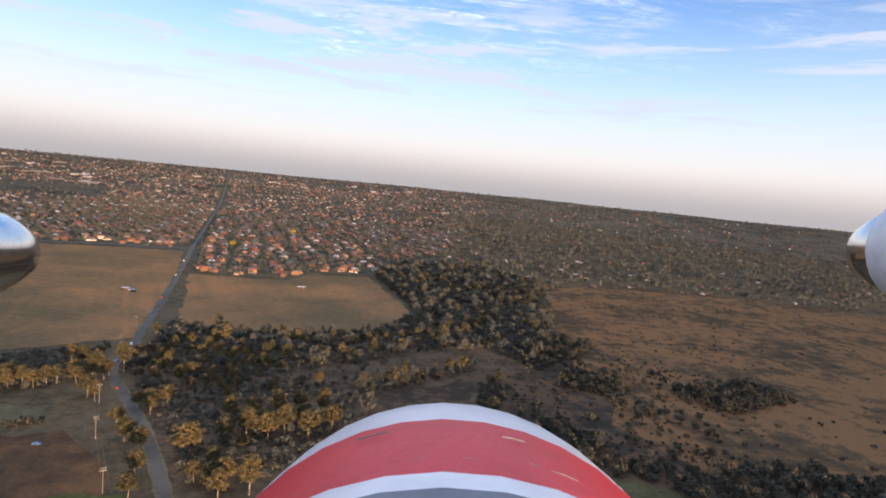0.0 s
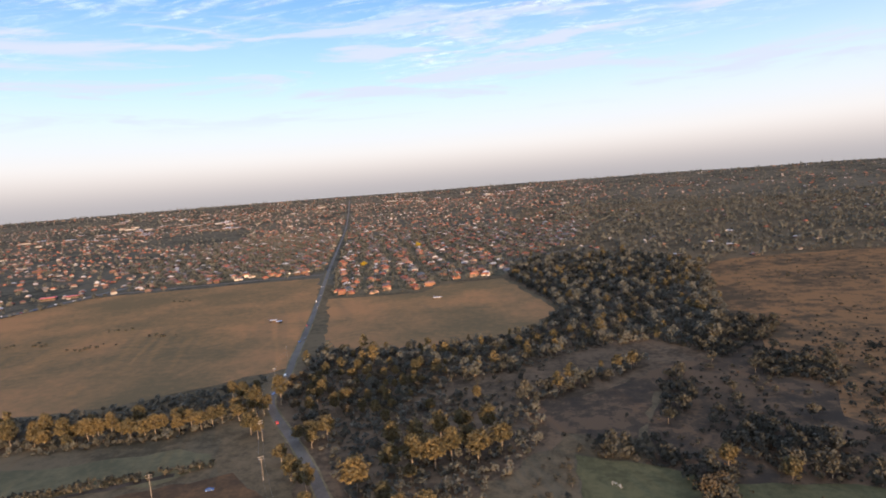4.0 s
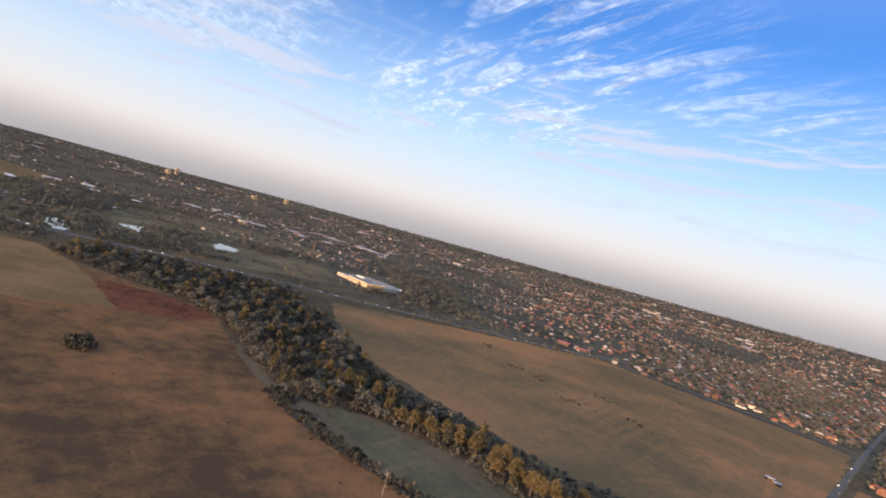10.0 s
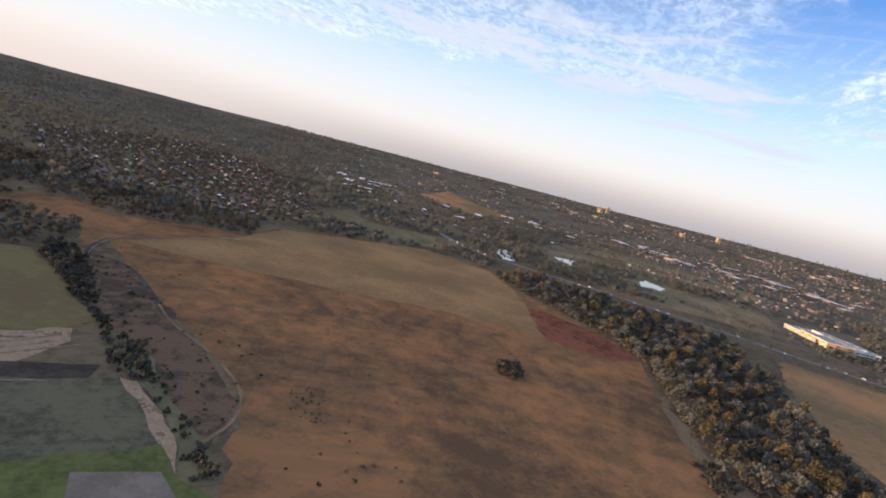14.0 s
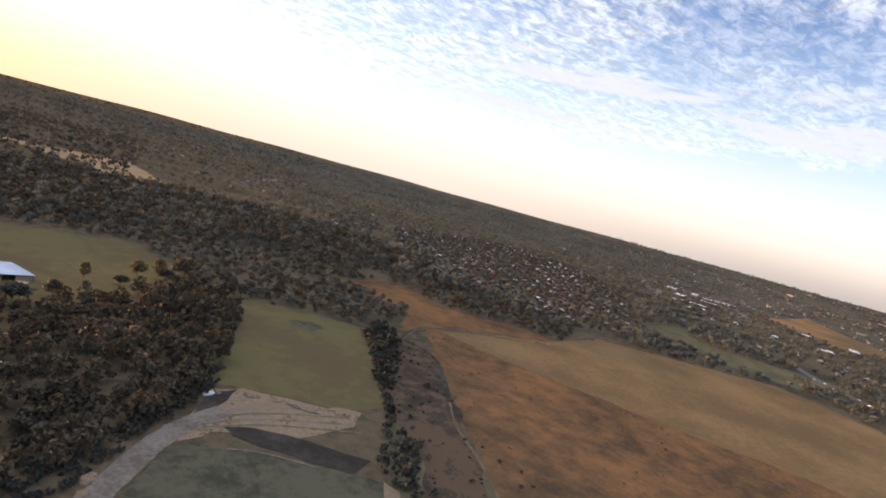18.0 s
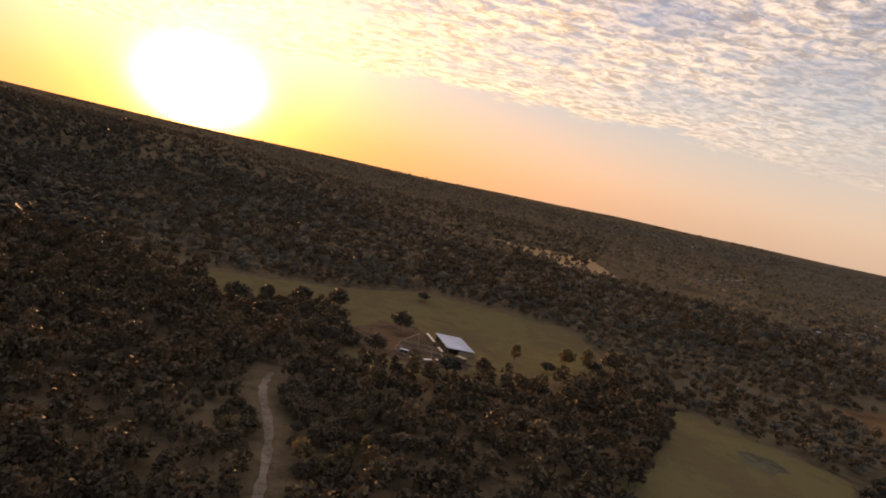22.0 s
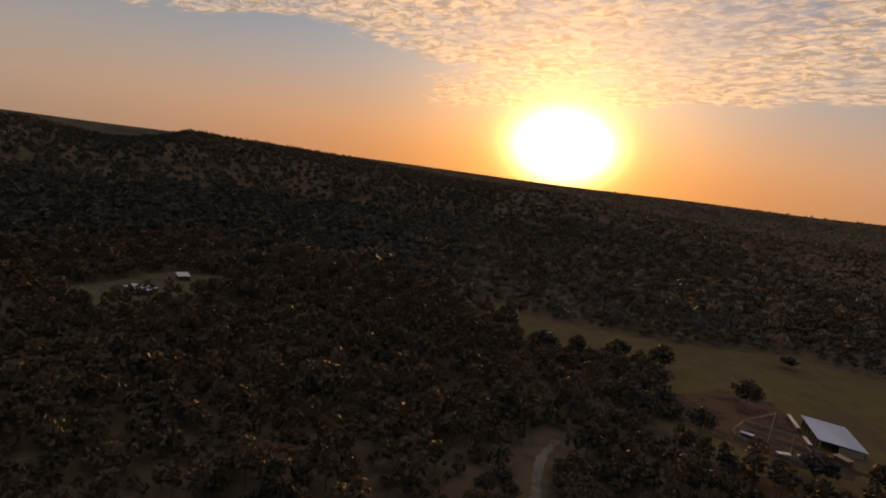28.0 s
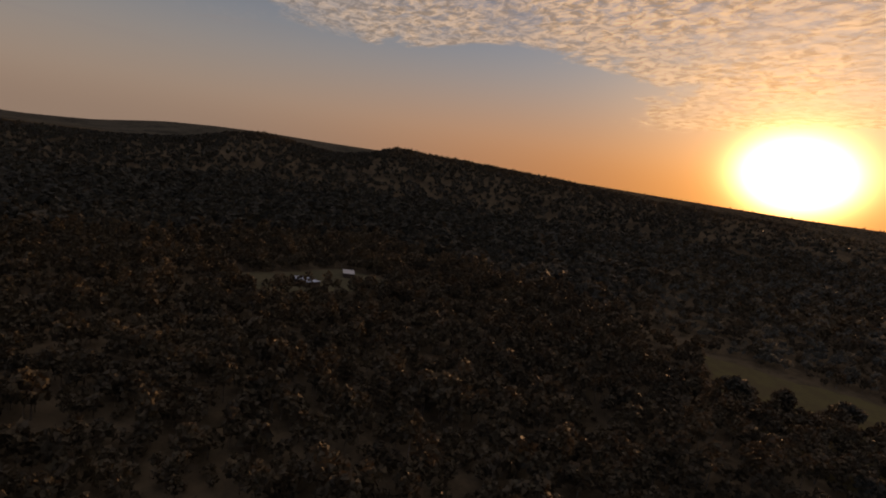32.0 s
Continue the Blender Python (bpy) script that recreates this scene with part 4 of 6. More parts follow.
for x, y, i, s in SUNLIT + [(x, y, (0, 1, 2, 0, 1)[k % 5], (1.05, 0.85, 1.0, 1.15, 0.75, 0.9)[k % 6]) for k, (x, y) in enumerate(GUM_ROW)]:
    m = Matrix.Translation((x * K, y * K, -0.1)) @ Matrix.Rotation(x * 2.1, 4, "Z") @ Matrix.Scale(s, 4)
    copy_thing(KINDS[i], m).matrix_world = m
# Grove undergrowth gets the cool leaf tones to look shaded beside warm gums.
low_part = rng.uniform(size=len(grove)) < 0.6
forest("grove_understorey", grove[low_part], SOFT, "leaf_grey", "low grey-green trees of the roadside groves", (0.32, 0.68))
forest("grove_scrub", grove[~low_part], SOFT, "leaf_dark", "dark scrub of the roadside grove", (0.3, 0.62))
# Warm leaf for sun-catching crowns, grey and dark tones for the belts' shaded interior.
creek = near_rest[:, 0] < -255 * K
pick = rng.uniform(size=len(near_rest)) + np.where(creek, 0.16, np.where(near_rest[:, 0] > -60 * K, 0.2, 0.0))
forest("belt_trees", near_rest[pick < 0.30], TALL, "leaf", "belts of tall olive gum trees along the creek", (0.5, 1.1))
forest("belt_understorey", near_rest[(pick >= 0.30) & (pick < 0.68)], SOFT, "leaf_grey", "grey-green low trees between the gums", (0.75, 1.4))
forest("belt_scrub", near_rest[pick >= 0.68], SOFT, "leaf_dark", "dark low trees and scrub inside the belts", (0.6, 1.25))
tall = rng.uniform(size=len(dark_rest)) < 0.3
forest("south_wood", dark_rest[tall], TALL, "leaf_brown", "dark tall trees round the farm track", (0.7, 1.1))
forest("south_understorey", dark_rest[~tall], FINE, "leaf_brown", "low brown-green woods round the farm track", (0.35, 1.4))

# brush along the wood's edge
edge_band = scatter([(-238, -206), (-192, -113), (-166, -88), (-140, -62), (-106, -34), (-114, -50), (-148, -84), (-174, -104), (-200, -128), (-231, -202)], 3.4, 0.75)
edge_brush = off_line(edge_band, DIRT_ROAD, 7)
# large trees along the pasture's edge
for x, y, i, s in ((-92, -233, 3, 1.25), (-123, -221, 3, 1.2), (-172, -214, 2, 0.6), (-186, -214, 4, 0.8), (-195, -225, 1, 0.95), (-203, -223, 2, 0.75), (-208, -227, 4, 1.0), (-216, -233, 3, 1.25), (-221, -238, 1, 1.0), (-75, -235, 4, 1.2), (-63, -223, 3, 0.9), (-53, -214, 4, 1.3), (-126, -292, 4, 0.9), (-118, -186, 3, 1.0), (-146, -184, 4, 1.2), (-158, -190, 3, 0.9), (-100, -188, 4, 1.1)):
    m = Matrix.Translation((x * K, y * K, -0.1)) @ Matrix.Rotation(x * 1.3, 4, "Z") @ Matrix.Scale(1.25 * s, 4)
    copy_thing(KINDS[i], m).matrix_world = m

# the wood's corner that runs out into the pasture
corner = scatter([(-46, -200), (-52, -216), (-63, -226), (-76, -237), (-90, -235), (-98, -216), (-106, -203), (-113, -188), (-104, -179), (-60, -198)], 5.6, 0.85)
forest("pasture_edge_wood", corner, SOFT, "leaf_brown", "dark brown-green wood reaching into the pasture", (0.6, 1.2))

# ditch bushes, scrub and hedges
bush = [mid_kind(3.0, 2.2, 5, 6, 0.8), mid_kind(4.5, 2.6, 5, 6, 0.9), mid_kind(2.0, 1.8, 4, 5, 0.7)]
ditch = np.concatenate([scatter([(-303, -183), (-304, -168), (-276, -127), (-257, -107), (-234, -76), (-219, -62), (-239, -86), (-253, -114), (-268, -139), (-281, -165)], 3.4, 0.85), scatter([(-239, -80), (-233, -61), (-216, -38), (-205, -21), (-189, 1), (-182, -4), (-199, -22), (-212, -41), (-217, -60)], 4.2, 0.5)])
ditch = np.concatenate([ditch, np.array([(-192, -11), (-193, -10), (-191, -11.5), (-222, -43)]) * K])
forest("edge_brush", edge_brush, bush, "leaf_dark", "low dark brush along the wood's edge", (0.5, 1.2))
forest("ditch_bushes", ditch, bush + bush + bush + SOFT[:1], "leaf_dark", "dark bushes and small trees along the ditch", (0.7, 1.15))
hedge = off_line(scatter([(-200, 172), (-141, 199), (-139, 195), (-198, 165)], 4.0, 0.8), MAIN_ROAD, 9)
forest("hedge_bushes", hedge, bush, "leaf_dark", "dark hedge of bushes across the paddock")
creekside = scatter([(-300, 122), (-240, 140), (-192, 162), (-194, 170), (-240, 150), (-300, 134)], 4.5, 0.7)
forest("creek_bushes", creekside, bush, "leaf_dark", "low dark bushes along the ditch")
marks = np.concatenate([np.array(p) * K + rng.normal(size=(7, 2)) * np.array([9.0, 4.0]) for p in ((-484, 369), (-414, 352), (-388, 358), (-343, 346), (-336, 354), (-354, 397), (-300, 380), (-382, 507))])
forest("field_bushes", marks, bush, "leaf_dark", "scattered dark bushes in the hay field", (0.5, 1.0))
verge_scrub = np.concatenate([scatter(DITCH_LAND, 5.0, 0.2), scatter([(-258, -62), (-224, -17), (-205, -5), (-195, 40), (-215, 45), (-240, 0), (-275, -60)], 7.0, 0.12)])
forest("ditch_scrub", verge_scrub, bush, "leaf_dark", "low brown scrub between the ditch and the field", (0.2, 0.55))
rank = scatter([(-244, -13), (-253, -5), (-229, 8), (-226, -3)], 3.0, 0.6)
forest("rank_weeds", rank, bush, "leaf_dark", "patch of dark rank weeds in the rust field", (0.15, 0.3))
low_hedge = scatter([(-130, 113), (-122, 126), (-112, 142), (-109, 140), (-118, 122), (-126, 110)], 3.6, 0.8)
forest("low_hedge", low_hedge, bush, "leaf_dark", "low dark hedge beside the green grass", (0.5, 1.0))
clump = scatter([(-345, 44), (-326, 44), (-322, 54), (-338, 58)], 4.0, 0.8)
forest("field_thicket", clump, bush, "leaf_dark", "small dark thicket in the rust field", (1.0, 1.5))
tuss = np.concatenate([scatter(EAST_SCRUB, 17.0, 0.4), scatter([(10, 190), (40, 300), (90, 380), (170, 330), (150, 200), (60, 150)], 9.0, 0.45)])
straw = [mid_kind(0.9, 1.3, 3, 5, 0.6), mid_kind(1.3, 1.6, 4, 5, 0.7)]
straw_pl = np.concatenate([scatter(BIG_FIELD, 13, 0.5), scatter(EAST_SCRUB, 12, 0.6), scatter(RED_PATCH, 6, 0.5)])
straw_pl = clustered(off_area(straw_pl, STUBBLE), 0.02, 0.0)
forest("field_tussocks", straw_pl, straw, "tussock", "dry tussocks over the rough fields", (0.2, 0.65))
brush = np.concatenate([scatter(WOODS[k][0], 6.6, 0.75) for k in ("north_belt", "creek_belt", "east_belt", "road_grove")])
brush = off_line(off_line(brush, MAIN_ROAD, 9), HIGHWAY, 14)
forest("belt_brush", brush, bush, "leaf_grey", "low grey brush under the gums", (0.5, 1.25))
CLUMPS = [[(23, 271), (35, 296), (43, 285), (34, 247), (22, 243)], [(52, 337), (75, 392), (112, 388), (89, 343), (58, 314)], [(69, 291), (78, 320), (107, 311), (95, 278)], [(101, 270), (115, 265), (113, 256), (99, 260)],
          [(39, 224), (52, 238), (74, 225), (67, 198), (44, 203)], [(70, 201), (86, 213), (107, 204), (88, 173), (66, 185)], [(107, 204), (150, 215), (225, 200), (200, 165), (88, 173)], [(20, 203), (30, 206), (37, 200), (33, 180), (21, 182)]]
CLUMPS += [
          [(-10, 224), (10, 215), (27, 214), (21, 205), (-4, 212)], [(130, 300), (190, 330), (200, 300), (150, 270)]]
clumps = np.concatenate([scatter(p, 6.0, 0.8) for p in CLUMPS] + [scatter([(20, 235), (60, 330), (150, 330), (130, 210), (60, 205)], 10.0, 0.3)])
for lawn in (SPORTS_WEST, SPORTS_EAST):
    clumps, tuss = off_area(clumps, lawn), off_area(tuss, lawn)
forest("scrub_clumps", clumps, SOFT, "leaf_dark", "dark rounded scrub trees in clumps", (0.6, 1.15))
floor_scrub = clustered(np.concatenate([scatter([(-30, 178), (-15, 238), (24, 246), (66, 262), (64, 190), (20, 160)], 7.0, 0.6), scatter([(-118, 262), (-40, 300), (-6, 322), (-30, 268), (-80, 238)], 7.0, 0.5)]), 0.03, -0.05)
floor_scrub = np.concatenate([floor_scrub, scatter([(-12, 212), (22, 203), (26, 221), (-8, 226)], 5.0, 0.8), scatter([(46, 199), (96, 191), (120, 230), (60, 232)], 6.0, 0.6)])
for lawn in (SPORTS_WEST, SPORTS_EAST):
    floor_scrub = off_area(floor_scrub, lawn)
forest("floor_scrub", floor_scrub, SOFT + bush, "leaf_dark", "low grey scrub over the open floor by the grove", (0.25, 0.65))
east_tufts = np.concatenate([clustered(scatter([(90, 230), (120, 400), (300, 470), (420, 380), (300, 220), (180, 170)], 9.0, 0.75), 0.012, 0.05), clustered(scatter([(100, 430), (140, 600), (400, 630), (430, 420)], 12.0, 0.6), 0.01, 0.1)])
forest("scrub_tufts", east_tufts, bush, "leaf_dark", "dark tufts and bushes over the scrub field", (0.25, 0.7))
forest("scrub_bushes", tuss, bush, "leaf_dark", "scattered dark scrub bushes and tussocks", (0.3, 0.85))

# ---- suburbs ----
ROAD_DIR = math.atan2(1009 - 503, -418 + 234)


def house_parts(w, d, h, wing):
    """Walls and hipped roof of a house, with a lower wing."""
    walls = a_box(-w / 2, -d / 2, -0.3, w / 2, d / 2, h)
    box(walls, w / 2 - wing, -d / 2 - 4, -0.3, w / 2 - 0.3, -d / 2 + 0.1, h - 0.05)
    roof = bmesh.new()

    def hip(x0, y0, x1, y1, z, rise):
        e = 0.7
        x0, y0, x1, y1 = x0 - e, y0 - e, x1 + e, y1 + e
        r = min(x1 - x0, y1 - y0) / 2
        if x1 - x0 >= y1 - y0:
            top = ((x0 + r, (y0 + y1) / 2), (x1 - r, (y0 + y1) / 2))
            sides = ((0, 1, 5, 4), (1, 2, 5), (2, 3, 4, 5), (3, 0, 4))
        else:
            top = (((x0 + x1) / 2, y0 + r), ((x0 + x1) / 2, y1 - r))
            sides = ((0, 1, 4), (1, 2, 5, 4), (2, 3, 5), (3, 0, 4, 5))
        vs = [roof.verts.new((x, y, z)) for x, y in ((x0, y0), (x1, y0), (x1, y1), (x0, y1))] + [roof.verts.new((x, y, z + rise)) for x, y in top]
        for s in sides:
            roof.faces.new([vs[i] for i in s])
        roof.faces.new([vs[i] for i in (3, 2, 1, 0)])
    hip(-w / 2, -d / 2, w / 2, d / 2, h, 2.5)
    hip(w / 2 - wing, -d / 2 - 4, w / 2 - 0.3, -d / 2 + 4, h - 0.04, 1.9)
    return walls, roof


def house_kind(w, d, h, wing, label):
    ob = thing("house", label, "house", group="houses of the estate")
    walls, roof = house_parts(w, d, h, wing)
    part("wall", walls, "brick", ob)
    part("roof", roof, "roof", ob, "hipped tiled roof")
    for x in (-w * 0.32, w * 0.02):
        part("window", a_box(x - 1.0, -d / 2 - 0.06, 0.9, x + 1.0, -d / 2 + 0.02, 2.1), "glass", ob)
    part("garage_door", a_box(w / 2 - wing + 0.6, -d / 2 - 4.06, 0, w / 2 - 0.9, -d / 2 - 3.96, 2.2), "trim", ob)
    return ob


HOUSES = [house_kind(14, 8, 2.7, 5.2, "single-storey brick house with a tiled hip roof"),
          house_kind(12.5, 8.5, 2.7, 5, "brick house with a terracotta hip roof"),
          house_kind(16, 8.5, 2.8, 5.6, "long brick house with a hipped roof"),
          house_kind(11, 8.5, 5.0, 5, "two-storey house with a hipped roof")]


def lots(pts, turn, keep=0.78):
    """House places in rows along streets: x, y in metres and a heading."""
    p = [(x * K, y * K) for x, y in pts]
    c, s = math.cos(turn), math.sin(turn)
    out = []
    local = [(x * c + y * s, -x * s + y * c) for x, y in p]
    x0, x1 = min(a[0] for a in local), max(a[0] for a in local)
    y0, y1 = min(a[1] for a in local), max(a[1] for a in local)
    v, row = y0, 0
    while v < y1:
        u = x0
        while u < x1:
            if rng.uniform() < keep:
                a, b = u + rng.uniform(-4, 4), v + rng.uniform(-5, 5) + 7 * math.sin(u * 0.013 + row)
                out.append((a * c - b * s, a * s + b * c, turn + (0 if row % 2 else math.pi) + rng.normal() * 0.16 + rng.choice([0, 0, math.pi / 2])))
            u += 18 + rng.uniform(-1, 3)
        v += 22 if row % 2 == 0 else 35
        row += 1
    out = np.array(out)
    ok = inside(p, out[:, 0], out[:, 1])
    return out[ok]


ESTATE = [(-224, 508), (-172, 508), (-142, 520), (-132, 560), (-72, 585), (-66, 690), (-20, 780), (60, 1200), (-380, 1250), (-420, 1040), (-300, 705)]
WEST_ESTATE = [(-300, 660), (-430, 605), (-520, 590), (-560, 700), (-700, 760), (-760, 1300), (-440, 1300), (-430, 1040)]
SOUTH_ESTATE = [(-500, -200), (-526, -178), (-622, -197), (-807, -314), (-1040, -540), (-1062, -678), (-949, -726), (-768, -678), (-666, -649), (-510, -442), (-489, -370), (-481, -315), (-489, -256)]
HILL_HAMLET = [(-470, -520), (-549, -655), (-675, -713), (-607, -610)]
FAR_HAMLET = [(-483, -838), (-640, -1100), (-700, -1100), (-596, -906)]
field("estate_ground", "garden", ESTATE, "dark gardens and lanes between the houses", z=0.03, rough_edge=3.0, category="ground")
field("estate_ground", "garden", WEST_ESTATE, "dark gardens and lanes between the houses", z=0.03, rough_edge=3.0, category="ground")
near_lots = np.concatenate([lots(ESTATE, ROAD_DIR), lots(WEST_ESTATE, ROAD_DIR + 0.35)])
south_lots = np.concatenate([scatter(HILL_HAMLET, 26, 0.7, 0.5), scatter(FAR_HAMLET, 32, 0.5, 0.5)])
south_lots = np.concatenate([south_lots, rng.choice([0.6, 2.17, 0.2, 1.1], len(south_lots))[:, None]], 1)
south_lots = np.concatenate([south_lots, lots(SOUTH_ESTATE, math.atan2(680, 500), 0.62)])
for line in (MAIN_ROAD, HIGHWAY, [(-273, 612), (-200, 600), (-120, 640), (-60, 700), (20, 790)]):
    d = off_line(near_lots[:, :2], line, 13)
    near_lots = near_lots[np.isin(near_lots[:, 0], d[:, 0])]
near_order = np.argsort(np.hypot(near_lots[:, 0] + 250, near_lots[:, 1] - 950))
things_lots, stuff_lots = near_lots[near_order[:300]], near_lots[near_order[300:]]
used = set()
for x, y, a in things_lots:
    i = int(rng.integers(4))
    m = Matrix.Translation((x, y, 0)) @ Matrix.Rotation(a, 4, "Z")
    if i not in used:
        used.add(i)
        HOUSES[i].matrix_world = m
    else:
        copy_thing(HOUSES[i], m).matrix_world = m


def many_houses(name, places, label, big=0.0, roofs="roofs_far", size=1.0):
    """Houses too far to tell apart: walls and hip roofs in one mesh of quads."""
    vs, fs, ms = [], [], []
    n = len(places)
    w, d = rng.uniform(6.5, 10.5, n) * size, rng.uniform(5, 6.5, n) * size
    large = (rng.uniform(size=n) < big) & (np.hypot(places[:, 0] + 200, places[:, 1] + 50) > 1700)
    w[large] *= rng.uniform(2, 5, large.sum())
    d[large] *= rng.uniform(2, 3.5, large.sum())
    h = np.where(rng.uniform(size=n) < 0.12, 5.0, 2.5) + large * 3
    rise = np.where(large, 0.5, rng.uniform(1.8, 2.8, n))
    z = terrain(places[:, 0], places[:, 1])
    off = 0
    for i in range(n):
        c, s = math.cos(places[i, 2]), math.sin(places[i, 2])
        e = 0.6
        pts = []
        for k, (ex, zz) in enumerate(((0, -1.0), (0, h[i]), (e, h[i]))):
            for sx, sy in ((-1, -1), (1, -1), (1, 1), (-1, 1)):
                pts.append((sx * (w[i] + ex), sy * (d[i] + ex), zz))
        r = d[i] * 0.85
        top = (w[i] - r, 0.4)
        pts += [(-top[0], -top[1], h[i] + rise[i]), (top[0], -top[1], h[i] + rise[i]), (top[0], top[1], h[i] + rise[i]), (-top[0], top[1], h[i] + rise[i])]
        q = np.array(pts)
        vs.append(np.stack([q[:, 0] * c - q[:, 1] * s + places[i, 0], q[:, 0] * s + q[:, 1] * c + places[i, 1], q[:, 2] + z[i]], 1))
        f = [(j, (j + 1) % 4, 4 + (j + 1) % 4, 4 + j) for j in range(4)] + [(8 + j, 8 + (j + 1) % 4, 12 + (j + 1) % 4, 12 + j) for j in range(4)] + [(12, 13, 14, 15)]
        fs.append(np.array(f) + off)
        ms.append([0] * 4 + [1] * 5)
        off += 16
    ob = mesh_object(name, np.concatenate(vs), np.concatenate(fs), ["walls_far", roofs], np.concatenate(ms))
    return tagged(ob, label, "houses", kind="stuff")


many_houses("estate_houses", stuff_lots, "rows of brick houses with tiled roofs", size=0.85)
many_houses("south_estate_houses", south_lots, "rows of small houses with grey roofs among trees", 0.01, "roofs_grey", 0.5)


def ring_places(n, r0, r1, a0, a1):
    r = np.sqrt(rng.uniform(r0 ** 2, r1 ** 2, n))
    a = np.radians(rng.uniform(a0, a1, n))
    return np.stack([-200 - r * np.sin(a), -50 + r * np.cos(a)], 1)


def off_all(pl):
    for area in (LEFT_FIELD, RIGHT_FIELD, EAST_SCRUB, BIG_FIELD, GREEN, PASTURE, OPEN_LAND, ESTATE, WEST_ESTATE, SOUTH_ESTATE,
                 [(-675, -215), (-760, -210), (-697, -182), (-679, -148), (-700, -130), (-760, -40), (-633, -64), (-600, -120), (-637, -173)],
                 [(-1060, 20), (-970, 197), (-881, 315), (-700, 290), (-690, 180), (-720, 40)], [(-900, 280), (-700, 300), (-720, 430), (-900, 430)],
                 [(-1385, -329), (-1780, -350), (-1462, -90), (-1200, -160)], [(-176, -800), (-326, -816), (-322, -632), (-258, -639)]):
        pl = off_area(pl, area)
    return off_line(off_line(pl, MAIN_ROAD, 14), HIGHWAY, 16)


MEADOW = [(-640, 372), (-800, 400), (-940, 452), (-1110, 505), (-1000, 625), (-870, 560), (-640, 445)]
far_h = np.concatenate([ring_places(9200, 1150, 3700, -35, 118), ring_places(2200, 3400, 4400, -35, 118), ring_places(500, 1300, 3600, 118, 170), ring_places(350, 1300, 3600, 318, 325)])
far_h = off_all(clustered(far_h, 0.0022, -0.22))
east = (np.degrees(np.arctan2(-(far_h[:, 0] + 200), far_h[:, 1] + 50)) < -7) & (rng.uniform(size=len(far_h)) < 0.72)
far_h = far_h[~east]
far_h = np.concatenate([far_h, rng.choice([0.3, 1.87, 0.9, 2.4], len(far_h))[:, None] + rng.normal(size=(len(far_h), 1)) * 0.08], 1)
far_h = off_area(far_h, MEADOW)
west = np.degrees(np.arctan2(-(far_h[:, 0] + 200), far_h[:, 1] + 50)) > 46
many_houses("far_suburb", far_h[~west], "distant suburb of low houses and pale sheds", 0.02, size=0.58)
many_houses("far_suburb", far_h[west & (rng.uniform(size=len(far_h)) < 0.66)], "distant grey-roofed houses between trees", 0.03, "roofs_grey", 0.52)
works = np.concatenate([ring_places(30, 2300, 2700, 62, 84), ring_places(34, 2900, 3300, 28, 60), ring_places(30, 3500, 3900, 0, 40), ring_places(26, 1500, 2200, 86, 112), ring_places(40, 3300, 4200, 50, 100)])
works = off_all(works)
works = np.concatenate([works, rng.choice([0.3, 1.87], len(works))[:, None]], 1)
many_houses("industrial_sheds", works, "distant white-roofed industrial sheds", 0.85, "white_sheet", 1.0)

# trees among the houses, on the far plain and the hills
street = np.concatenate([scatter(ESTATE, 12.5, 0.8), scatter(WEST_ESTATE, 12.5, 0.8)])
south_street = np.concatenate([scatter(SOUTH_ESTATE, 13, 0.85), scatter(HILL_HAMLET, 13, 0.8)])
forest("estate_trees", south_street, FAR, "leaf_dark", "low garden trees among the grey-roofed houses", (0.35, 0.75))
street = off_line(street, MAIN_ROAD, 10)
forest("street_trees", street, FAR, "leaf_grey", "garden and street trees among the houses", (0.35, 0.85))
plain = off_all(np.concatenate([ring_places(10500, 1000, 4500, -40, 120), ring_places(13000, 800, 3900, 112, 205), ring_places(900, 700, 2500, 290, 325), ring_places(4200, 1050, 2900, -42, -4), ring_places(2500, 720, 2100, 86, 152), clustered(ring_places(3000, 650, 1500, 92, 135), 0.006, 0.0)]))
# Far trees take the grey leaf tone in place of distance haze.
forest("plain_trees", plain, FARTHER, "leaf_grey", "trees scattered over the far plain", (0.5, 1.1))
lining = np.concatenate([scatter([(-700, -40), (-664, 20), (-660, 100), (-640, 170), (-612, 234), (-560, 380), (-530, 460), (-505, 560), (-515, 560), (-545, 455), (-620, 240), (-655, 165), (-672, 95)], 9.0, 0.6)])
lining = lining[(lining[:, 1] > 215 * K) | (lining[:, 0] < np.interp(lining[:, 1], [p[1] * K for p in HIGHWAY], [p[0] * K for p in HIGHWAY]) - 14)]
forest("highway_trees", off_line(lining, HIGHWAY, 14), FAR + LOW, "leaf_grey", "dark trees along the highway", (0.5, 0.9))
rows = np.concatenate([scatter(p, 9, 0.7) for p in ([(-1040, 60), (-960, 205), (-950, 198), (-1030, 52)], [(-960, 120), (-870, 300), (-862, 292), (-950, 112)], [(-800, 90), (-720, 280), (-712, 274), (-790, 84)], [(-790, -60), (-700, -60), (-690, -20), (-780, -30)], [(-700, 300), (-640, 380), (-600, 480), (-625, 480), (-715, 380)])])
rows = np.concatenate([rows] + [scatter(p, 8, 0.6) for p in ([(-760, 60), (-700, 60), (-690, 130), (-716, 180), (-735, 120)], [(-1000, 230), (-940, 330), (-915, 320), (-985, 212)], [(-720, 300), (-660, 330), (-640, 400), (-690, 390)], [(-900, 200), (-860, 215), (-880, 250), (-915, 240)], [(-690, -90), (-640, -60), (-600, -10), (-640, 0), (-680, -40)])])
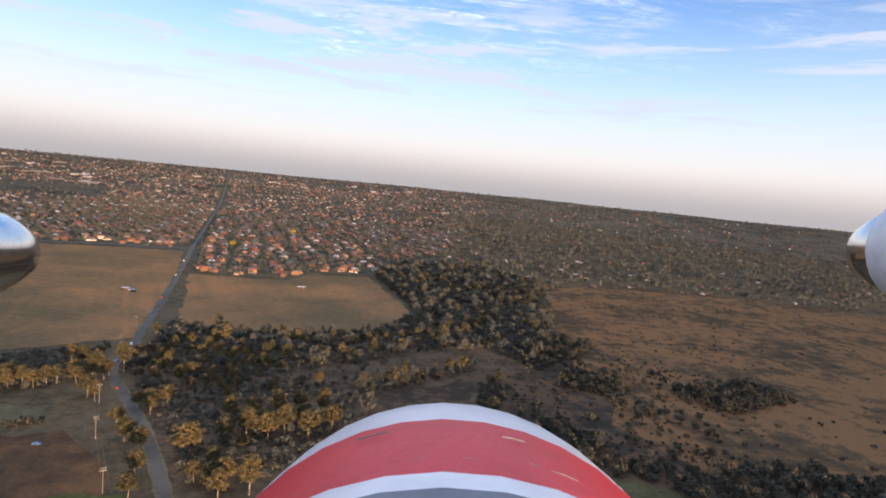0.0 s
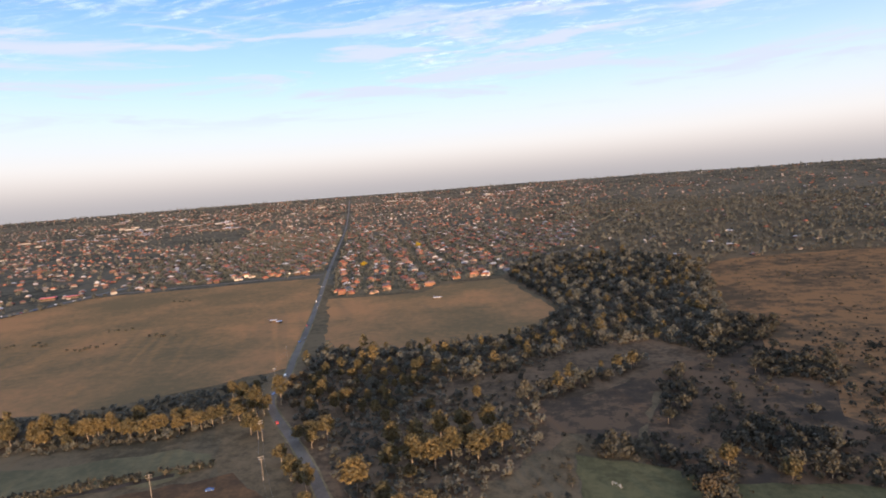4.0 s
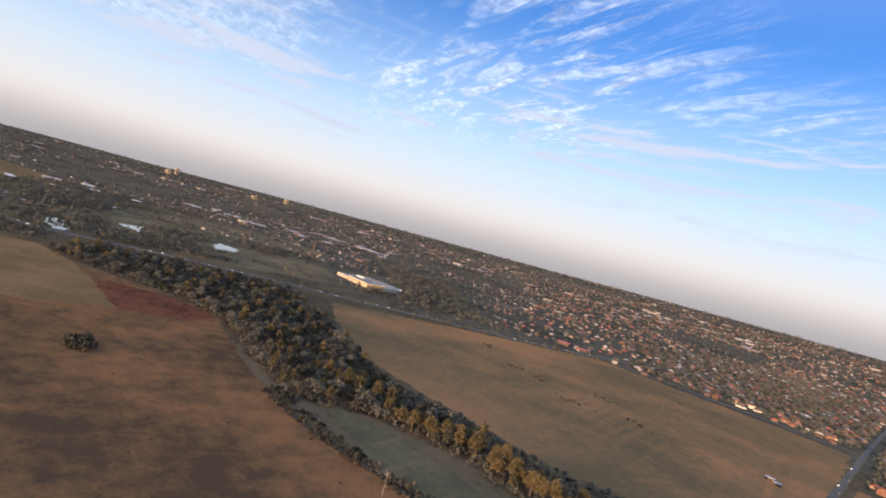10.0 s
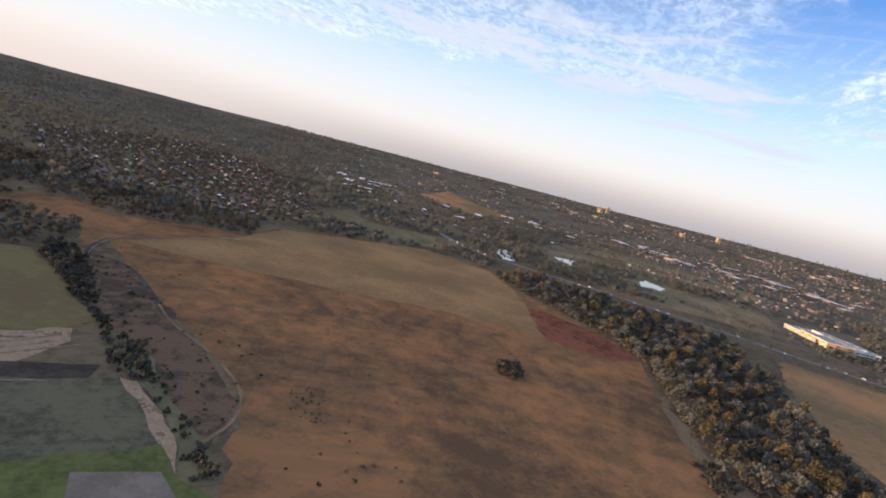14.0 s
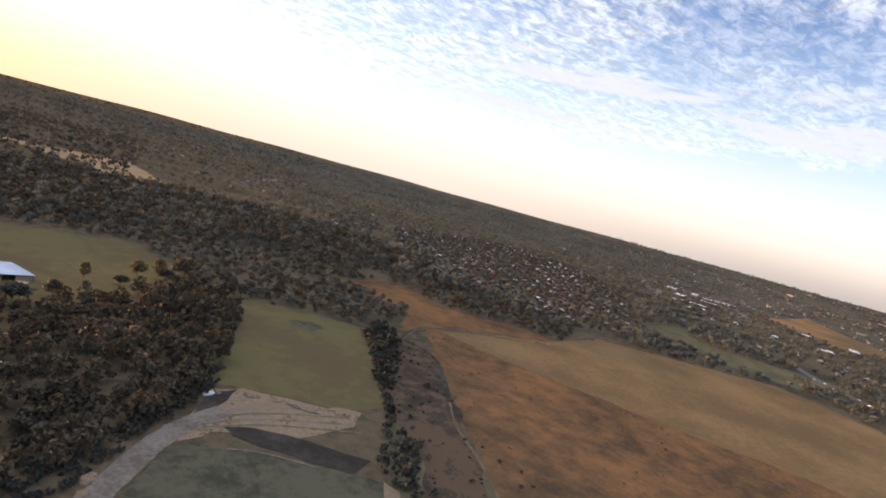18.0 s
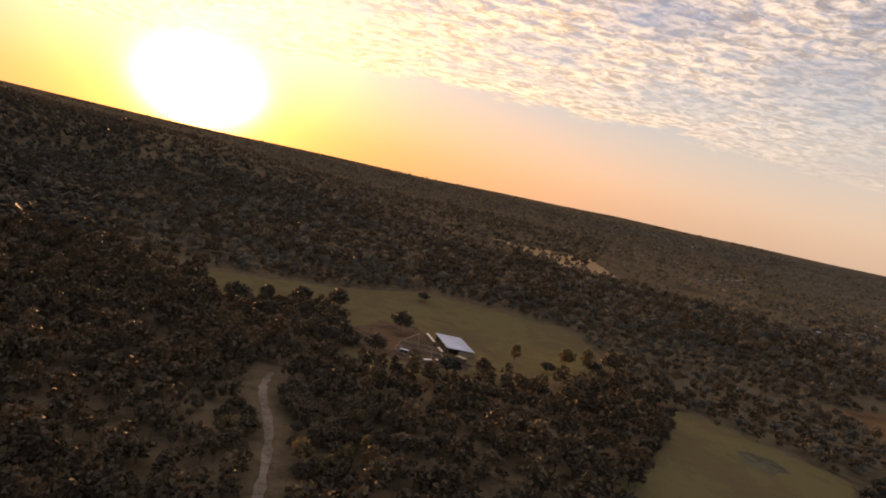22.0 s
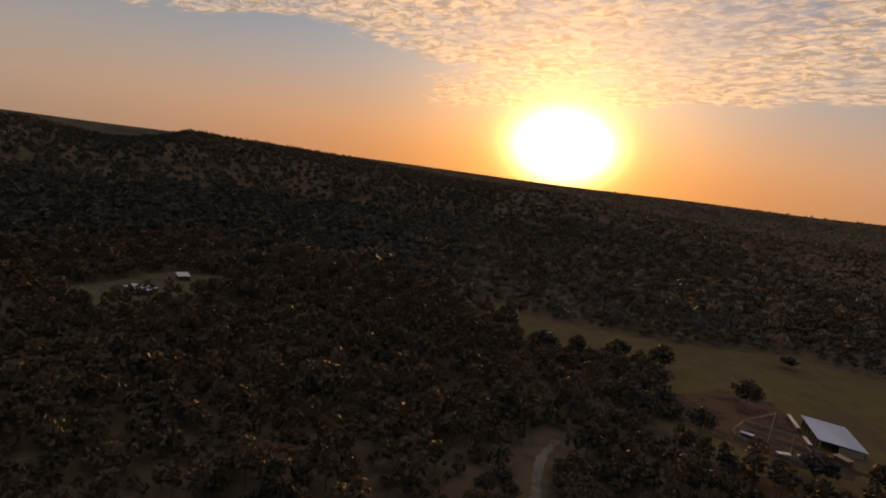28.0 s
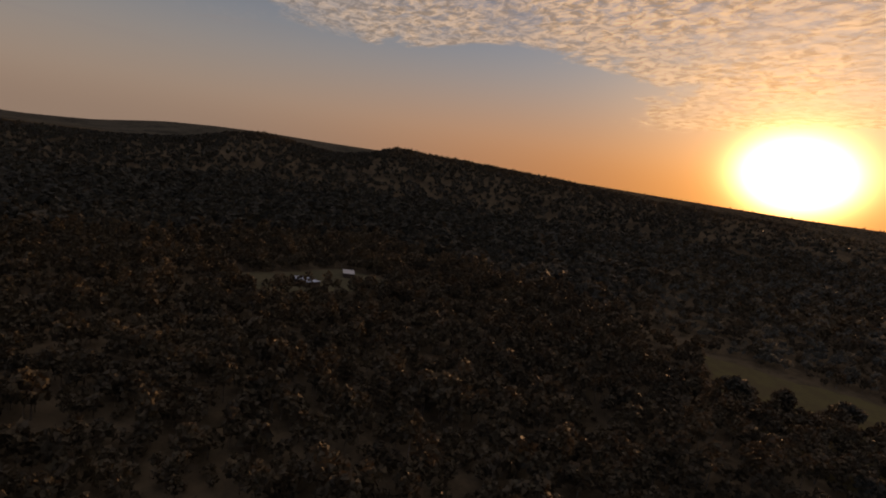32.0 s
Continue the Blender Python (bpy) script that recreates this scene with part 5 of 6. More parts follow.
groves = np.concatenate([scatter(p, 8.5, 0.85) for p in (
    [(-705, -6), (-844, -12), (-852, 23), (-775, 44), (-866, 96), (-816, 121), (-748, 143), (-696, 140), (-706, 108), (-694, 50), (-702, 16)],
    [(-870, 47), (-910, 98), (-920, 158), (-842, 143), (-834, 105), (-834, 57)],
    [(-978, 207), (-964, 277), (-897, 263), (-879, 198)], MEADOW,
    [(-1052, -102), (-1296, -48), (-1345, 25), (-1014, 26), (-915, -33), (-915, -75)])])
for shore in PONDS:
    for gap in (0, 12, 24):
        groves = off_area(groves, [(x + gap, y) for x, y in shore])
rows = np.concatenate([rows, groves])
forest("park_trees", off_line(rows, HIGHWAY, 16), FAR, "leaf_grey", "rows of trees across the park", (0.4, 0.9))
woods_b = scatter([(-228, -258), (-211, -310), (-128, -324), (-78, -282), (-18, -256), (60, -262), (260, -330), (180, -700), (-60, -800), (-150, -620), (-240, -620), (-330, -600), (-480, -520), (-505, -442), (-484, -370), (-476, -315), (-484, -256), (-500, -185), (-440, -158), (-335, -184), (-302, -186), (-282, -178), (-262, -192), (-238, -208), (-220, -240)], 8.6, 0.88)
woods_b = clustered(off_line(off_area(off_area(woods_b, PASTURE), OPEN_LAND), TRACK, 5), 0.012, -0.42)
close = woods_b[:, 1] > -345 * K
mixed = rng.uniform(size=len(woods_b)) < 0.35
# Brown leaf tone here doubles for the brown haze over the woods.
forest("valley_woods", woods_b[close & ~mixed], SOFT, "leaf_brown", "soft dark woods round the green field", (0.55, 1.0))
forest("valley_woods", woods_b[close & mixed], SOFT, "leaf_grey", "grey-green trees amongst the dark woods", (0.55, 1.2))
forest("valley_woods", woods_b[~close & ~mixed], FAR, "leaf_brown", "dark woods beyond the barn pasture", (0.5, 1.1))
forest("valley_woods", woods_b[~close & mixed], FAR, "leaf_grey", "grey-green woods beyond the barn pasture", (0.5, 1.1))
hills = np.concatenate([ring_places(3000, 900, 2400, 165, 222), ring_places(10500, 640, 2300, 212, 305), ring_places(2200, 1800, 4300, 150, 235), ring_places(5200, 330, 950, 214, 308)])
hills = off_area(off_area(hills, PASTURE), WOODS["south_woods"][0])
forest("hill_woods", hills, CRAGGY, "leaf_dark", "dark wooded hillside", (0.7, 1.1))


# ---- big buildings ----
ware = thing("warehouse", "long warehouse of stepped bays with a tan wall and white roofs", "warehouse", Matrix.Translation((-808.2 * K, 316.5 * K, 0)) @ Matrix.Rotation(math.atan2(20, 91), 4, "Z") @ Matrix.Scale(0.87, 4))
for u0, v0, u1, v1, h, wall_mat in ((0, 0, 38, 31.8, 7.5, "cream_wall"), (38, -2, 93, 31.8, 11, "tan_wall"), (8, 32, 86, 50.8, 10.5, "trim"), (25, 51, 84, 71, 8, "trim")):
    x0, y0, x1, y1 = u0 * K, v0 * K, u1 * K, v1 * K
    wl = part("wall", a_box(x0, y0, -0.3, x1, y1, h), wall_mat, ware, "sunlit tan panel wall" if wall_mat == "tan_wall" else "pale panel wall")
    ym = (y0 + y1) / 2
    roof = part("roof", a_box(x0 + 0.5, y0 + 0.5, h - 0.2, x1 - 0.5, y1 - 0.5, h + 0.35), "grey_sheet", ware, "flat grey sheet roof")
    for c in ((x0 - 0.2, y0 - 0.2, x1 + 0.2, y0 + 0.45), (x0 - 0.2, y1 - 0.45, x1 + 0.2, y1 + 0.2), (x0 - 0.2, y0 + 0.46, x0 + 0.45, y1 - 0.46), (x1 - 0.45, y0 + 0.46, x1 + 0.2, y1 - 0.46)):
        part("parapet", a_box(c[0], c[1], h - 0.5, c[2], c[3], h + 0.6), "trim", roof, "pale parapet")
    for k in range(3):
        cy = y0 + (k + 0.5) * (y1 - y0) / 3
        part("end_window", a_box(x1 - 0.1, cy - 4, 2.0, x1 + 0.14, cy + 4, 4.6), "glass", wl, "dark window in the end wall")
    n = int((x1 - x0) / 22)
    for k in range(n):
        cx = x0 + (k + 0.5) * (x1 - x0) / n
        part("ridge_vent", a_box(cx - 4, ym - 0.7, h + 0.3, cx + 4, ym + 0.7, h + 1.4), "grey_sheet", roof, "grey roof vent")
        if u0 > 0:
            part("high_window", a_box(cx - 5, y0 - 0.14, h - 3.2, cx + 5, y0 + 0.1, h - 1.6), "glass", wl, "dark band window")
        if v0 <= 0:
            part("dock_door", a_box(cx - 3.5, y0 - 0.12, 0, cx + 3.5, y0 + 0.1, 5.0), "tin", wl, "grey roller door")
            part("pilaster", a_box(cx + 7, y0 - 0.25, 0, cx + 7.6, y0 + 0.1, h), "trim", wl)
barn = thing("barn", "large open-fronted farm barn with a pale blue-grey tin roof", "barn", Matrix.Translation((-146.5 * K, -217.5 * K, 0)) @ Matrix.Rotation(radians(-70), 4, "Z"))
L2, W2 = 14.5, 9.2
part("rear_wall", a_box(-L2, -W2, -0.2, L2, -W2 + 0.25, 3.6), "timber", barn, "dark timber rear wall")
part("end_wall", a_box(L2 - 0.25, -W2 + 0.26, -0.2, L2, W2 - 0.4, 3.9), "timber", barn, "dark timber end wall")
part("end_wall", a_box(-L2, -W2 + 0.26, -0.2, -L2 + 0.25, 1.0, 3.6), "cream_wall", barn, "pale sheeted end wall")
for k in range(7):
    part("post", a_box(-L2 + 0.3 + k * 4.75, W2 - 0.55, -0.2, -L2 + 0.6 + k * 4.75, W2 - 0.25, 5.0), "wood_pole", barn, "weathered timber post")
part("front_beam", a_box(-L2, W2 - 0.6, 4.75, L2, W2 - 0.2, 5.08), "wood_pole", barn)
rf = bmesh.new()
lip = [rf.verts.new(c) for c in ((-L2 - 0.8, -W2 - 0.8, 3.70), (L2 + 0.8, -W2 - 0.8, 3.70), (L2 + 0.8, W2 + 0.8, 5.20), (-L2 - 0.8, W2 + 0.8, 5.20),
                                 (-L2 - 0.8, -W2 - 0.8, 3.88), (L2 + 0.8, -W2 - 0.8, 3.88), (L2 + 0.8, W2 + 0.8, 5.38), (-L2 - 0.8, W2 + 0.8, 5.38))]
for q in ((3, 2, 1, 0), (4, 5, 6, 7), (0, 1, 5, 4), (1, 2, 6, 5), (2, 3, 7, 6), (3, 0, 4, 7)):
    rf.faces.new([lip[k] for k in q])
roof = part("roof", rf, "tin", barn, "pale blue-grey sloping sheet roof")
for k in range(15):
    rib = bmesh.new()
    x = -L2 + k * 2.07
    rod(rib, (x, -W2 - 0.75, 3.89), (x, W2 + 0.75, 5.39), 0.05, 0.05, 4)
    part("sheet_rib", rib, "tin", roof)
part("gutter", a_box(-L2 - 0.8, -W2 - 0.95, 3.66, L2 + 0.8, -W2 - 0.81, 3.84), "trim", roof, "pale gutter")


def shed(x, y, w, d, h, turn, roof_mat, label):
    ob = thing("shed", label, "shed", Matrix.Translation((x * K, y * K, 0)) @ Matrix.Rotation(radians(turn), 4, "Z"))
    part("wall", a_box(-w / 2, -d / 2, -0.2, w / 2, d / 2, h), "timber", ob)
    part("roof", a_box(-w / 2 - 0.4, -d / 2 - 0.4, h, w / 2 + 0.4, d / 2 + 0.4, h + 0.25), roof_mat, ob)
    return ob


shed(-144.6, -195.8, 13, 1.6, 1.9, 17, "white_sheet", "long narrow white-roofed loading race beside the barn")
shed(-137.6, -192.7, 5, 1.6, 1.7, 35, "white_sheet", "short white-roofed crush beside the loading race")
shed(-136.3, -222, 17, 0.9, 2.0, -69, "white_sheet", "narrow pale feed shelter along the barn's open front")
shed(-141.4, -208.5, 8, 0.9, 1.9, -67, "white_sheet", "short pale feed shelter at the barn's corner")
shed(-127.9, -197.6, 5, 1.6, 1.9, 2, "tin", "small grey tin yard shed")
shed(-150.2, -203.2, 6, 3.6, 2.6, -28, "cream_wall", "small pale lean-to shed at the barn's end")
shed(-118, 480, 11, 4, 2.2, 10, "white_sheet", "white low shed in the brown field")
shed(-232, 413, 8, 4, 2.6, 20, "white_sheet", "small white shed in the field")
shed(-225, 409, 6, 4, 2.6, 5, "tin", "small shed in the field")
shed(106, 663, 14, 8, 3.5, 10, "white_sheet", "pale farm shed among trees")
shed(175, 722, 18, 12, 4.0, -10, "white_sheet", "white farm building among trees")
shed(-575, 542, 26, 16, 5.5, 30, "red_sheet", "building with a bright red roof beside the highway")
shed(-553, 552, 20, 12, 4.5, 30, "red_sheet", "low building with a red roof")

for x, y, w, d, h in ((-1403, 266, 60, 14, 12), (-2380, 560, 30, 20, 34), (-2520, 150, 26, 22, 42), (-2470, 120, 70, 18, 24), (-2300, 420, 44, 18, 20)):
    blk = thing("office_block", "distant pale block with rows of windows", "office block", Matrix.Translation((x * K, y * K, float(terrain(x * K, y * K)) - 0.5)) @ Matrix.Rotation(0.25, 4, "Z"), "far office blocks")
    wl = part("wall", a_box(-w / 2, -d / 2, 0, w / 2, d / 2, h), "cream_wall", blk)
    part("roof", a_box(-w / 2 - 0.5, -d / 2 - 0.5, h, w / 2 + 0.5, d / 2 + 0.5, h + 1.0), "white_sheet", blk)
    for k in range(int(h / 4)):
        part("window", a_box(-w / 2 + 2, -d / 2 - 0.1, 1.5 + 4 * k, w / 2 - 2, -d / 2 + 0.2, 3.3 + 4 * k), "glass", wl)
        part("window", a_box(w / 2 - 0.2, -d / 2 + 2, 1.5 + 4 * k, w / 2 + 0.1, d / 2 - 2, 3.3 + 4 * k), "glass", wl)
for x, y, sc in ((-257, 688, 1.0), (-236, 880, 1.1)):
    yt = thing("yellow_tree", "round yellow-leaved tree among the houses", "tree", Matrix.Translation((x * K, y * K, 0)) @ Matrix.Scale(sc, 4))
    part("trunk", trunk_mesh(12, 5), "bark", yt)
    v, f = crown_cards(12, 6.5, 40, 22, 0.6, base=0.15)
    mesh_object("crown", v, f, ["leaf_yellow"]).parent = yt


def fence(pts, label):
    """Post and rail fence along plan points."""
    ob = thing("yard_fence", label, "fence")
    for (x0, y0), (x1, y1) in zip(pts, pts[1:]):
        n = max(2, int(math.hypot(x1 - x0, y1 - y0) * K / 3.5))
        for i in range(n + 1):
            f = i / n
            px, py = (x0 + (x1 - x0) * f) * K, (y0 + (y1 - y0) * f) * K
            part("post", a_box(px - 0.14, py - 0.14, -0.2, px + 0.14, py + 0.14, 1.7), "wood_pole", ob)
        for z in (0.5, 1.0, 1.5):
            part("rail", rod(bmesh.new(), (x0 * K, y0 * K, z), (x1 * K, y1 * K, z), 0.10, 0.10, 5), "wood_pole", ob)
    return ob


fence([(-131, -226), (-125, -210), (-124, -197), (-134, -191), (-147, -194)], "pale rail fence round the cattle yard")
fence([(-125, -210), (-139, -211)], "rail fence dividing the yard")
fence([(-124.5, -203), (-142, -205)], "rail fence dividing the yard")
fence([(-131, -226), (-133.5, -192)], "rail fence between the pens")
fence([(-138, -211), (-139, -193)], "rail fence between the pens")
fence([(-142, -205), (-145, -194.6)], "rail fence at the yard's corner")
field("clearing", "dull_green", [(66, -100), (96, -98), (112, -150), (86, -168), (70, -140)], "grassy clearing with sheds in the woods", z=0.12)
shed(80, -122, 18, 10, 4, 30, "tin", "tin-roofed shed in the clearing")
shed(97, -148, 14, 8, 3.5, -20, "white_sheet", "pale-roofed shed in the clearing")
field("yard", "scrub_dark", [(-112, -234), (-101, -206), (-112, -190), (-133, -187), (-153, -193), (-156, -201), (-144, -206), (-138, -220), (-128, -238)], "bare trodden soil of the farm yard", z=0.10, rough_edge=1.2, category="yard")

def heap(x, y, r, h, turn, mat="soil", label="low heap of dug brown soil beside the dirt road"):
    """A rough mound of dug soil."""
    bm = bmesh.new()
    bmesh.ops.create_icosphere(bm, subdivisions=3, radius=1.0)
    for v in bm.verts:
        n = noise.noise(v.co * 1.7 + Vector((x, y, 0)))
        v.co = Vector((v.co.x * r * (1.3 + 0.4 * n), v.co.y * r * (0.8 + 0.3 * n), max(-0.3, v.co.z) * h * (0.8 + 0.5 * n)))
    for f in bm.faces:
        f.smooth = True
    me = mesh_of(bm, "soil_heap", mat)
    ob = new("soil_heap", me)
    ob.matrix_world = Matrix.Translation((x * K, y * K, 0.08)) @ Matrix.Rotation(turn, 4, "Z")
    return tagged(ob, label, "soil heap", "soil heaps")


for x, y, r, h, a in ((-150, -71, 3.0, 1.4, 0.9), (-148, -66, 2.2, 1.0, 0.7), (-199, -104, 3.5, 1.6, -0.4), (-206, -100, 2.6, 1.2, 0.2), (-213, -93, 3.2, 1.5, -0.5), (-190, -108, 2.4, 1.3, 1.2), (-222, -88, 2.8, 1.2, -0.3), (-184, -88, 2.0, 0.9, 0.4)):
    heap(x, y, r, h, a)
heap(-187, -107, 2.5, 1.3, 0.3, "white_sheet", "round heap of pale crushed stone at the road's head")


def log_pile(x, y, turn):
    """A few long trunks lying side by side on the ground."""
    ob = thing("log_pile", "pale felled trunks lying on the soil bank", "log pile", Matrix.Translation((x * K, y * K, 0.2)) @ Matrix.Rotation(turn, 4, "Z"))
    for k in range(5):
        part("log", rod(bmesh.new(), (-8.5 + (k * 37 % 5) * 0.7, -1.0 + k * 0.55, 0.3), (6.5 + (k * 23 % 7) * 0.5, -1.1 + k * 0.58, 0.3), 0.30, 0.22, 8), "bark", ob)


log_pile(-211, -93.6, math.atan2(10.6, -7.8))
fence([(-298, -154), (-308, -162), (-320, -169.5), (-339, -176), (-367, -165.5), (-390, -160), (-417, -152)], "weathered rail fence round the field corner")

# ---- power poles with wires ----
POLES = [(-172, 318), (-159, 280), (-148, 247), (-131, 217), (-115, 189), (-93, 157), (-72, 128)]


def pole(x, y, turn, label="wooden power pole with crossarms beside the road"):
    ob = thing("power_pole", label, "power pole", Matrix.Translation((x * K, y * K, 0)) @ Matrix.Rotation(turn, 4, "Z"), "power poles along the road")
    part("post", rod(bmesh.new(), (0, 0, -0.4), (0, 0, 14), 0.17, 0.11, 8), "wood_pole", ob)
    for z in (13.4, 12.0):
        arm = part("crossarm", a_box(-1.4, -0.08, z - 0.08, 1.4, 0.08, z + 0.08), "wood_pole", ob)
        for x2 in (-1.35, -0.6, 0.6, 1.35):
            part("insulator", rod(bmesh.new(), (x2, 0, z + 0.1), (x2, 0, z + 0.42), 0.09, 0.06, 7), "trim", arm, "pale porcelain insulator")
    return ob


for i, (x, y) in enumerate(POLES):
    x1, y1 = POLES[min(i + 1, len(POLES) - 1)]
    x0, y0 = POLES[max(i - 1, 0)]
    pole(x, y, math.atan2(y1 - y0, x1 - x0) + math.pi / 2)
pole(-147, 175, 0.5, "lone wooden power pole in the paddock")
pole(-206, 149, 0.5, "lone wooden power pole beside the ditch")
for (x0, y0), (x1, y1) in zip(POLES, POLES[1:]):
    bm = bmesh.new()
    d = Vector((y1 - y0, x0 - x1, 0)).normalized()
    for side in (-1.3, 1.3):
        prev = None
        for k in range(7):
            f = k / 6
            p = Vector((x0 + (x1 - x0) * f, y0 + (y1 - y0) * f, 0)) * K + d * side + Vector((0, 0, 13.55 - 3.2 * f * (1 - f)))
            if prev:
                rod(bm, prev, p, 0.025, 0.025, 4)
            prev = p
    tagged(new("power_line", mesh_of(bm, "power_line", "wire")), "thin sagging pair of power wires", "power line")


def goal(x, y, turn):
    """A football goal: two posts, a crossbar and the stays of its net."""
    ob = thing("football_goal", "white metal football goal on the green sports ground", "goal", Matrix.Translation((x * K, y * K, 0.2)) @ Matrix.Rotation(turn, 4, "Z"))
    for sx in (-2.5, 2.5):
        part("post", rod(bmesh.new(), (sx, 0, -0.2), (sx, 0, 2.1), 0.07, 0.07, 8), "trim", ob)
        part("stay", rod(bmesh.new(), (sx, 0, 2.06), (sx, 1.6, 0.0), 0.03, 0.03, 6), "trim", ob)
    part("crossbar", rod(bmesh.new(), (-2.57, 0, 2.1), (2.57, 0, 2.1), 0.07, 0.07, 8), "trim", ob)
    part("ground_bar", rod(bmesh.new(), (-2.5, 1.6, 0.03), (2.5, 1.6, 0.03), 0.03, 0.03, 6), "trim", ob)


goal(-0.4, 191.9, math.atan2(-2.0, 2.3))


# ---- vehicles ----
def car_kind():
    ob = thing("car", "parked or waiting car on the road", "car", group="cars on the roads")
    bm = bmesh.new()
    prof = [(-2.2, 0.35), (2.2, 0.35), (2.25, 0.8), (1.3, 0.95), (0.7, 1.45), (-1.2, 1.48), (-1.9, 0.98), (-2.25, 0.9)]
    for s in (-0.88, 0.88):
        bm.faces.new([bm.verts.new((x, s * (0.86 if z > 1.2 else 1), z)) for x, z in prof])
    bm.verts.ensure_lookup_table()
    n = len(prof)
    for i in range(n):
        bm.faces.new((bm.verts[i], bm.verts[(i + 1) % n], bm.verts[n + (i + 1) % n], bm.verts[n + i]))
    part("body", bm, "car", ob)
    part("windscreen", box(bmesh.new(), 0.72, -0.7, 1.0, 1.15, 0.7, 1.28), "glass", ob)
    for x in (-1.4, 1.4):
        for y in (-0.82, 0.82):
            wheel = part("wheel", rod(bmesh.new(), (x, y - 0.11, 0.33), (x, y + 0.11, 0.33), 0.33, 0.33, 10), "tyre", ob)
            part("rim", rod(bmesh.new(), (x, y - 0.125, 0.33), (x, y + 0.125, 0.33), 0.2, 0.2, 8), "tin", wheel, "grey metal rim")
    for y in (-0.8, 0.8):
        part("side_window", a_box(-1.1, y - 0.06, 1.02, 0.6, y + 0.06, 1.36), "glass", ob, "dark side window")
        part("headlight", a_box(2.12, y * 0.78 - 0.16, 0.62, 2.27, y * 0.78 + 0.16, 0.78), "trim", ob, "pale headlight")
    part("rear_window", a_box(-1.72, -0.66, 1.02, -1.36, 0.66, 1.30), "glass", ob, "dark rear window")
    return ob


CAR = car_kind()
spots = []


def along(pts, s, side):
    """A place and heading s plan units along a line, side metres off it."""
    for (x0, y0), (x1, y1) in zip(pts, pts[1:]):
        d = math.hypot(x1 - x0, y1 - y0)
        if s <= d:
            a = math.atan2(y1 - y0, x1 - x0)
            return (x0 + (x1 - x0) * s / d) * K - math.sin(a) * side, (y0 + (y1 - y0) * s / d) * K + math.cos(a) * side, a
        s -= d
    return None


for s, side in ((172, 2.2), (210, -2.2), (238, 2.2), (305, 2.2), (312, -2.4), (350, 2.3), (415, -2.3), (440, 2.3), (470, -2.3), (520, 2.2), (640, 2.2)):
    spots.append(along(MAIN_ROAD, s, side))
for k in range(46):
    spots.append(along(HIGHWAY, 60 + k * 15.5 + rng.uniform(-5, 5), rng.choice([-6.5, -3.0, 3.0, 6.5])))
spots.append((-130 * K, 181 * K, 0.4))
for k, (x, y, a) in enumerate(spots):
    m = Matrix.Translation((x, y, 0.25)) @ Matrix.Rotation(a, 4, "Z")
    if k == 0:
        CAR.matrix_world = m
    else:
        copy_thing(CAR, m).matrix_world = m
ute = thing("pickup", "white pickup parked on the dirt road", "pickup", Matrix.Translation((-143.5 * K, -63.2 * K, 0.25)) @ Matrix.Rotation(0.6, 4, "Z"))
part("cab", a_box(-0.3, -0.9, 0.4, 1.2, 0.9, 1.75), "trim", ute)
part("bonnet", a_box(1.2, -0.88, 0.4, 2.6, 0.88, 1.05), "trim", ute)
part("tray", a_box(-2.6, -0.92, 0.6, -0.32, 0.92, 1.05), "trim", ute)
part("window", a_box(0.0, -0.93, 1.1, 1.0, 0.93, 1.6), "glass", ute)
for x in (-1.6, 1.7):
    for y in (-0.84, 0.84):
        wheel = part("wheel", rod(bmesh.new(), (x, y - 0.12, 0.38), (x, y + 0.12, 0.38), 0.38, 0.38, 10), "tyre", ute)
        part("rim", rod(bmesh.new(), (x, y - 0.135, 0.38), (x, y + 0.135, 0.38), 0.22, 0.22, 8), "tin", wheel, "grey metal rim")


# ---- the model aircraft, where it begins its flight ----
def lathe(profile, n=40):
    bm = bmesh.new()
    rings = [[bm.verts.new((r * math.cos(i * math.tau / n), r * math.sin(i * math.tau / n), -z)) for i in range(n)] for z, r in profile]
    for a, b in zip(rings, rings[1:]):
        for i in range(n):
            bm.faces.new((a[i], a[(i + 1) % n], b[(i + 1) % n], b[i]))
    for f in bm.faces:
        f.smooth = True
    return bm


plane = thing("model_aircraft", "red and white model aircraft with twin engines", "aircraft", flight_pose(PATH[0]))


def nose_part(name, profile, mat, label):
    bm = lathe(profile)
    bmesh.ops.translate(bm, verts=bm.verts, vec=(0, -0.2, 0))
    return part(name, bm, mat, plane, label)


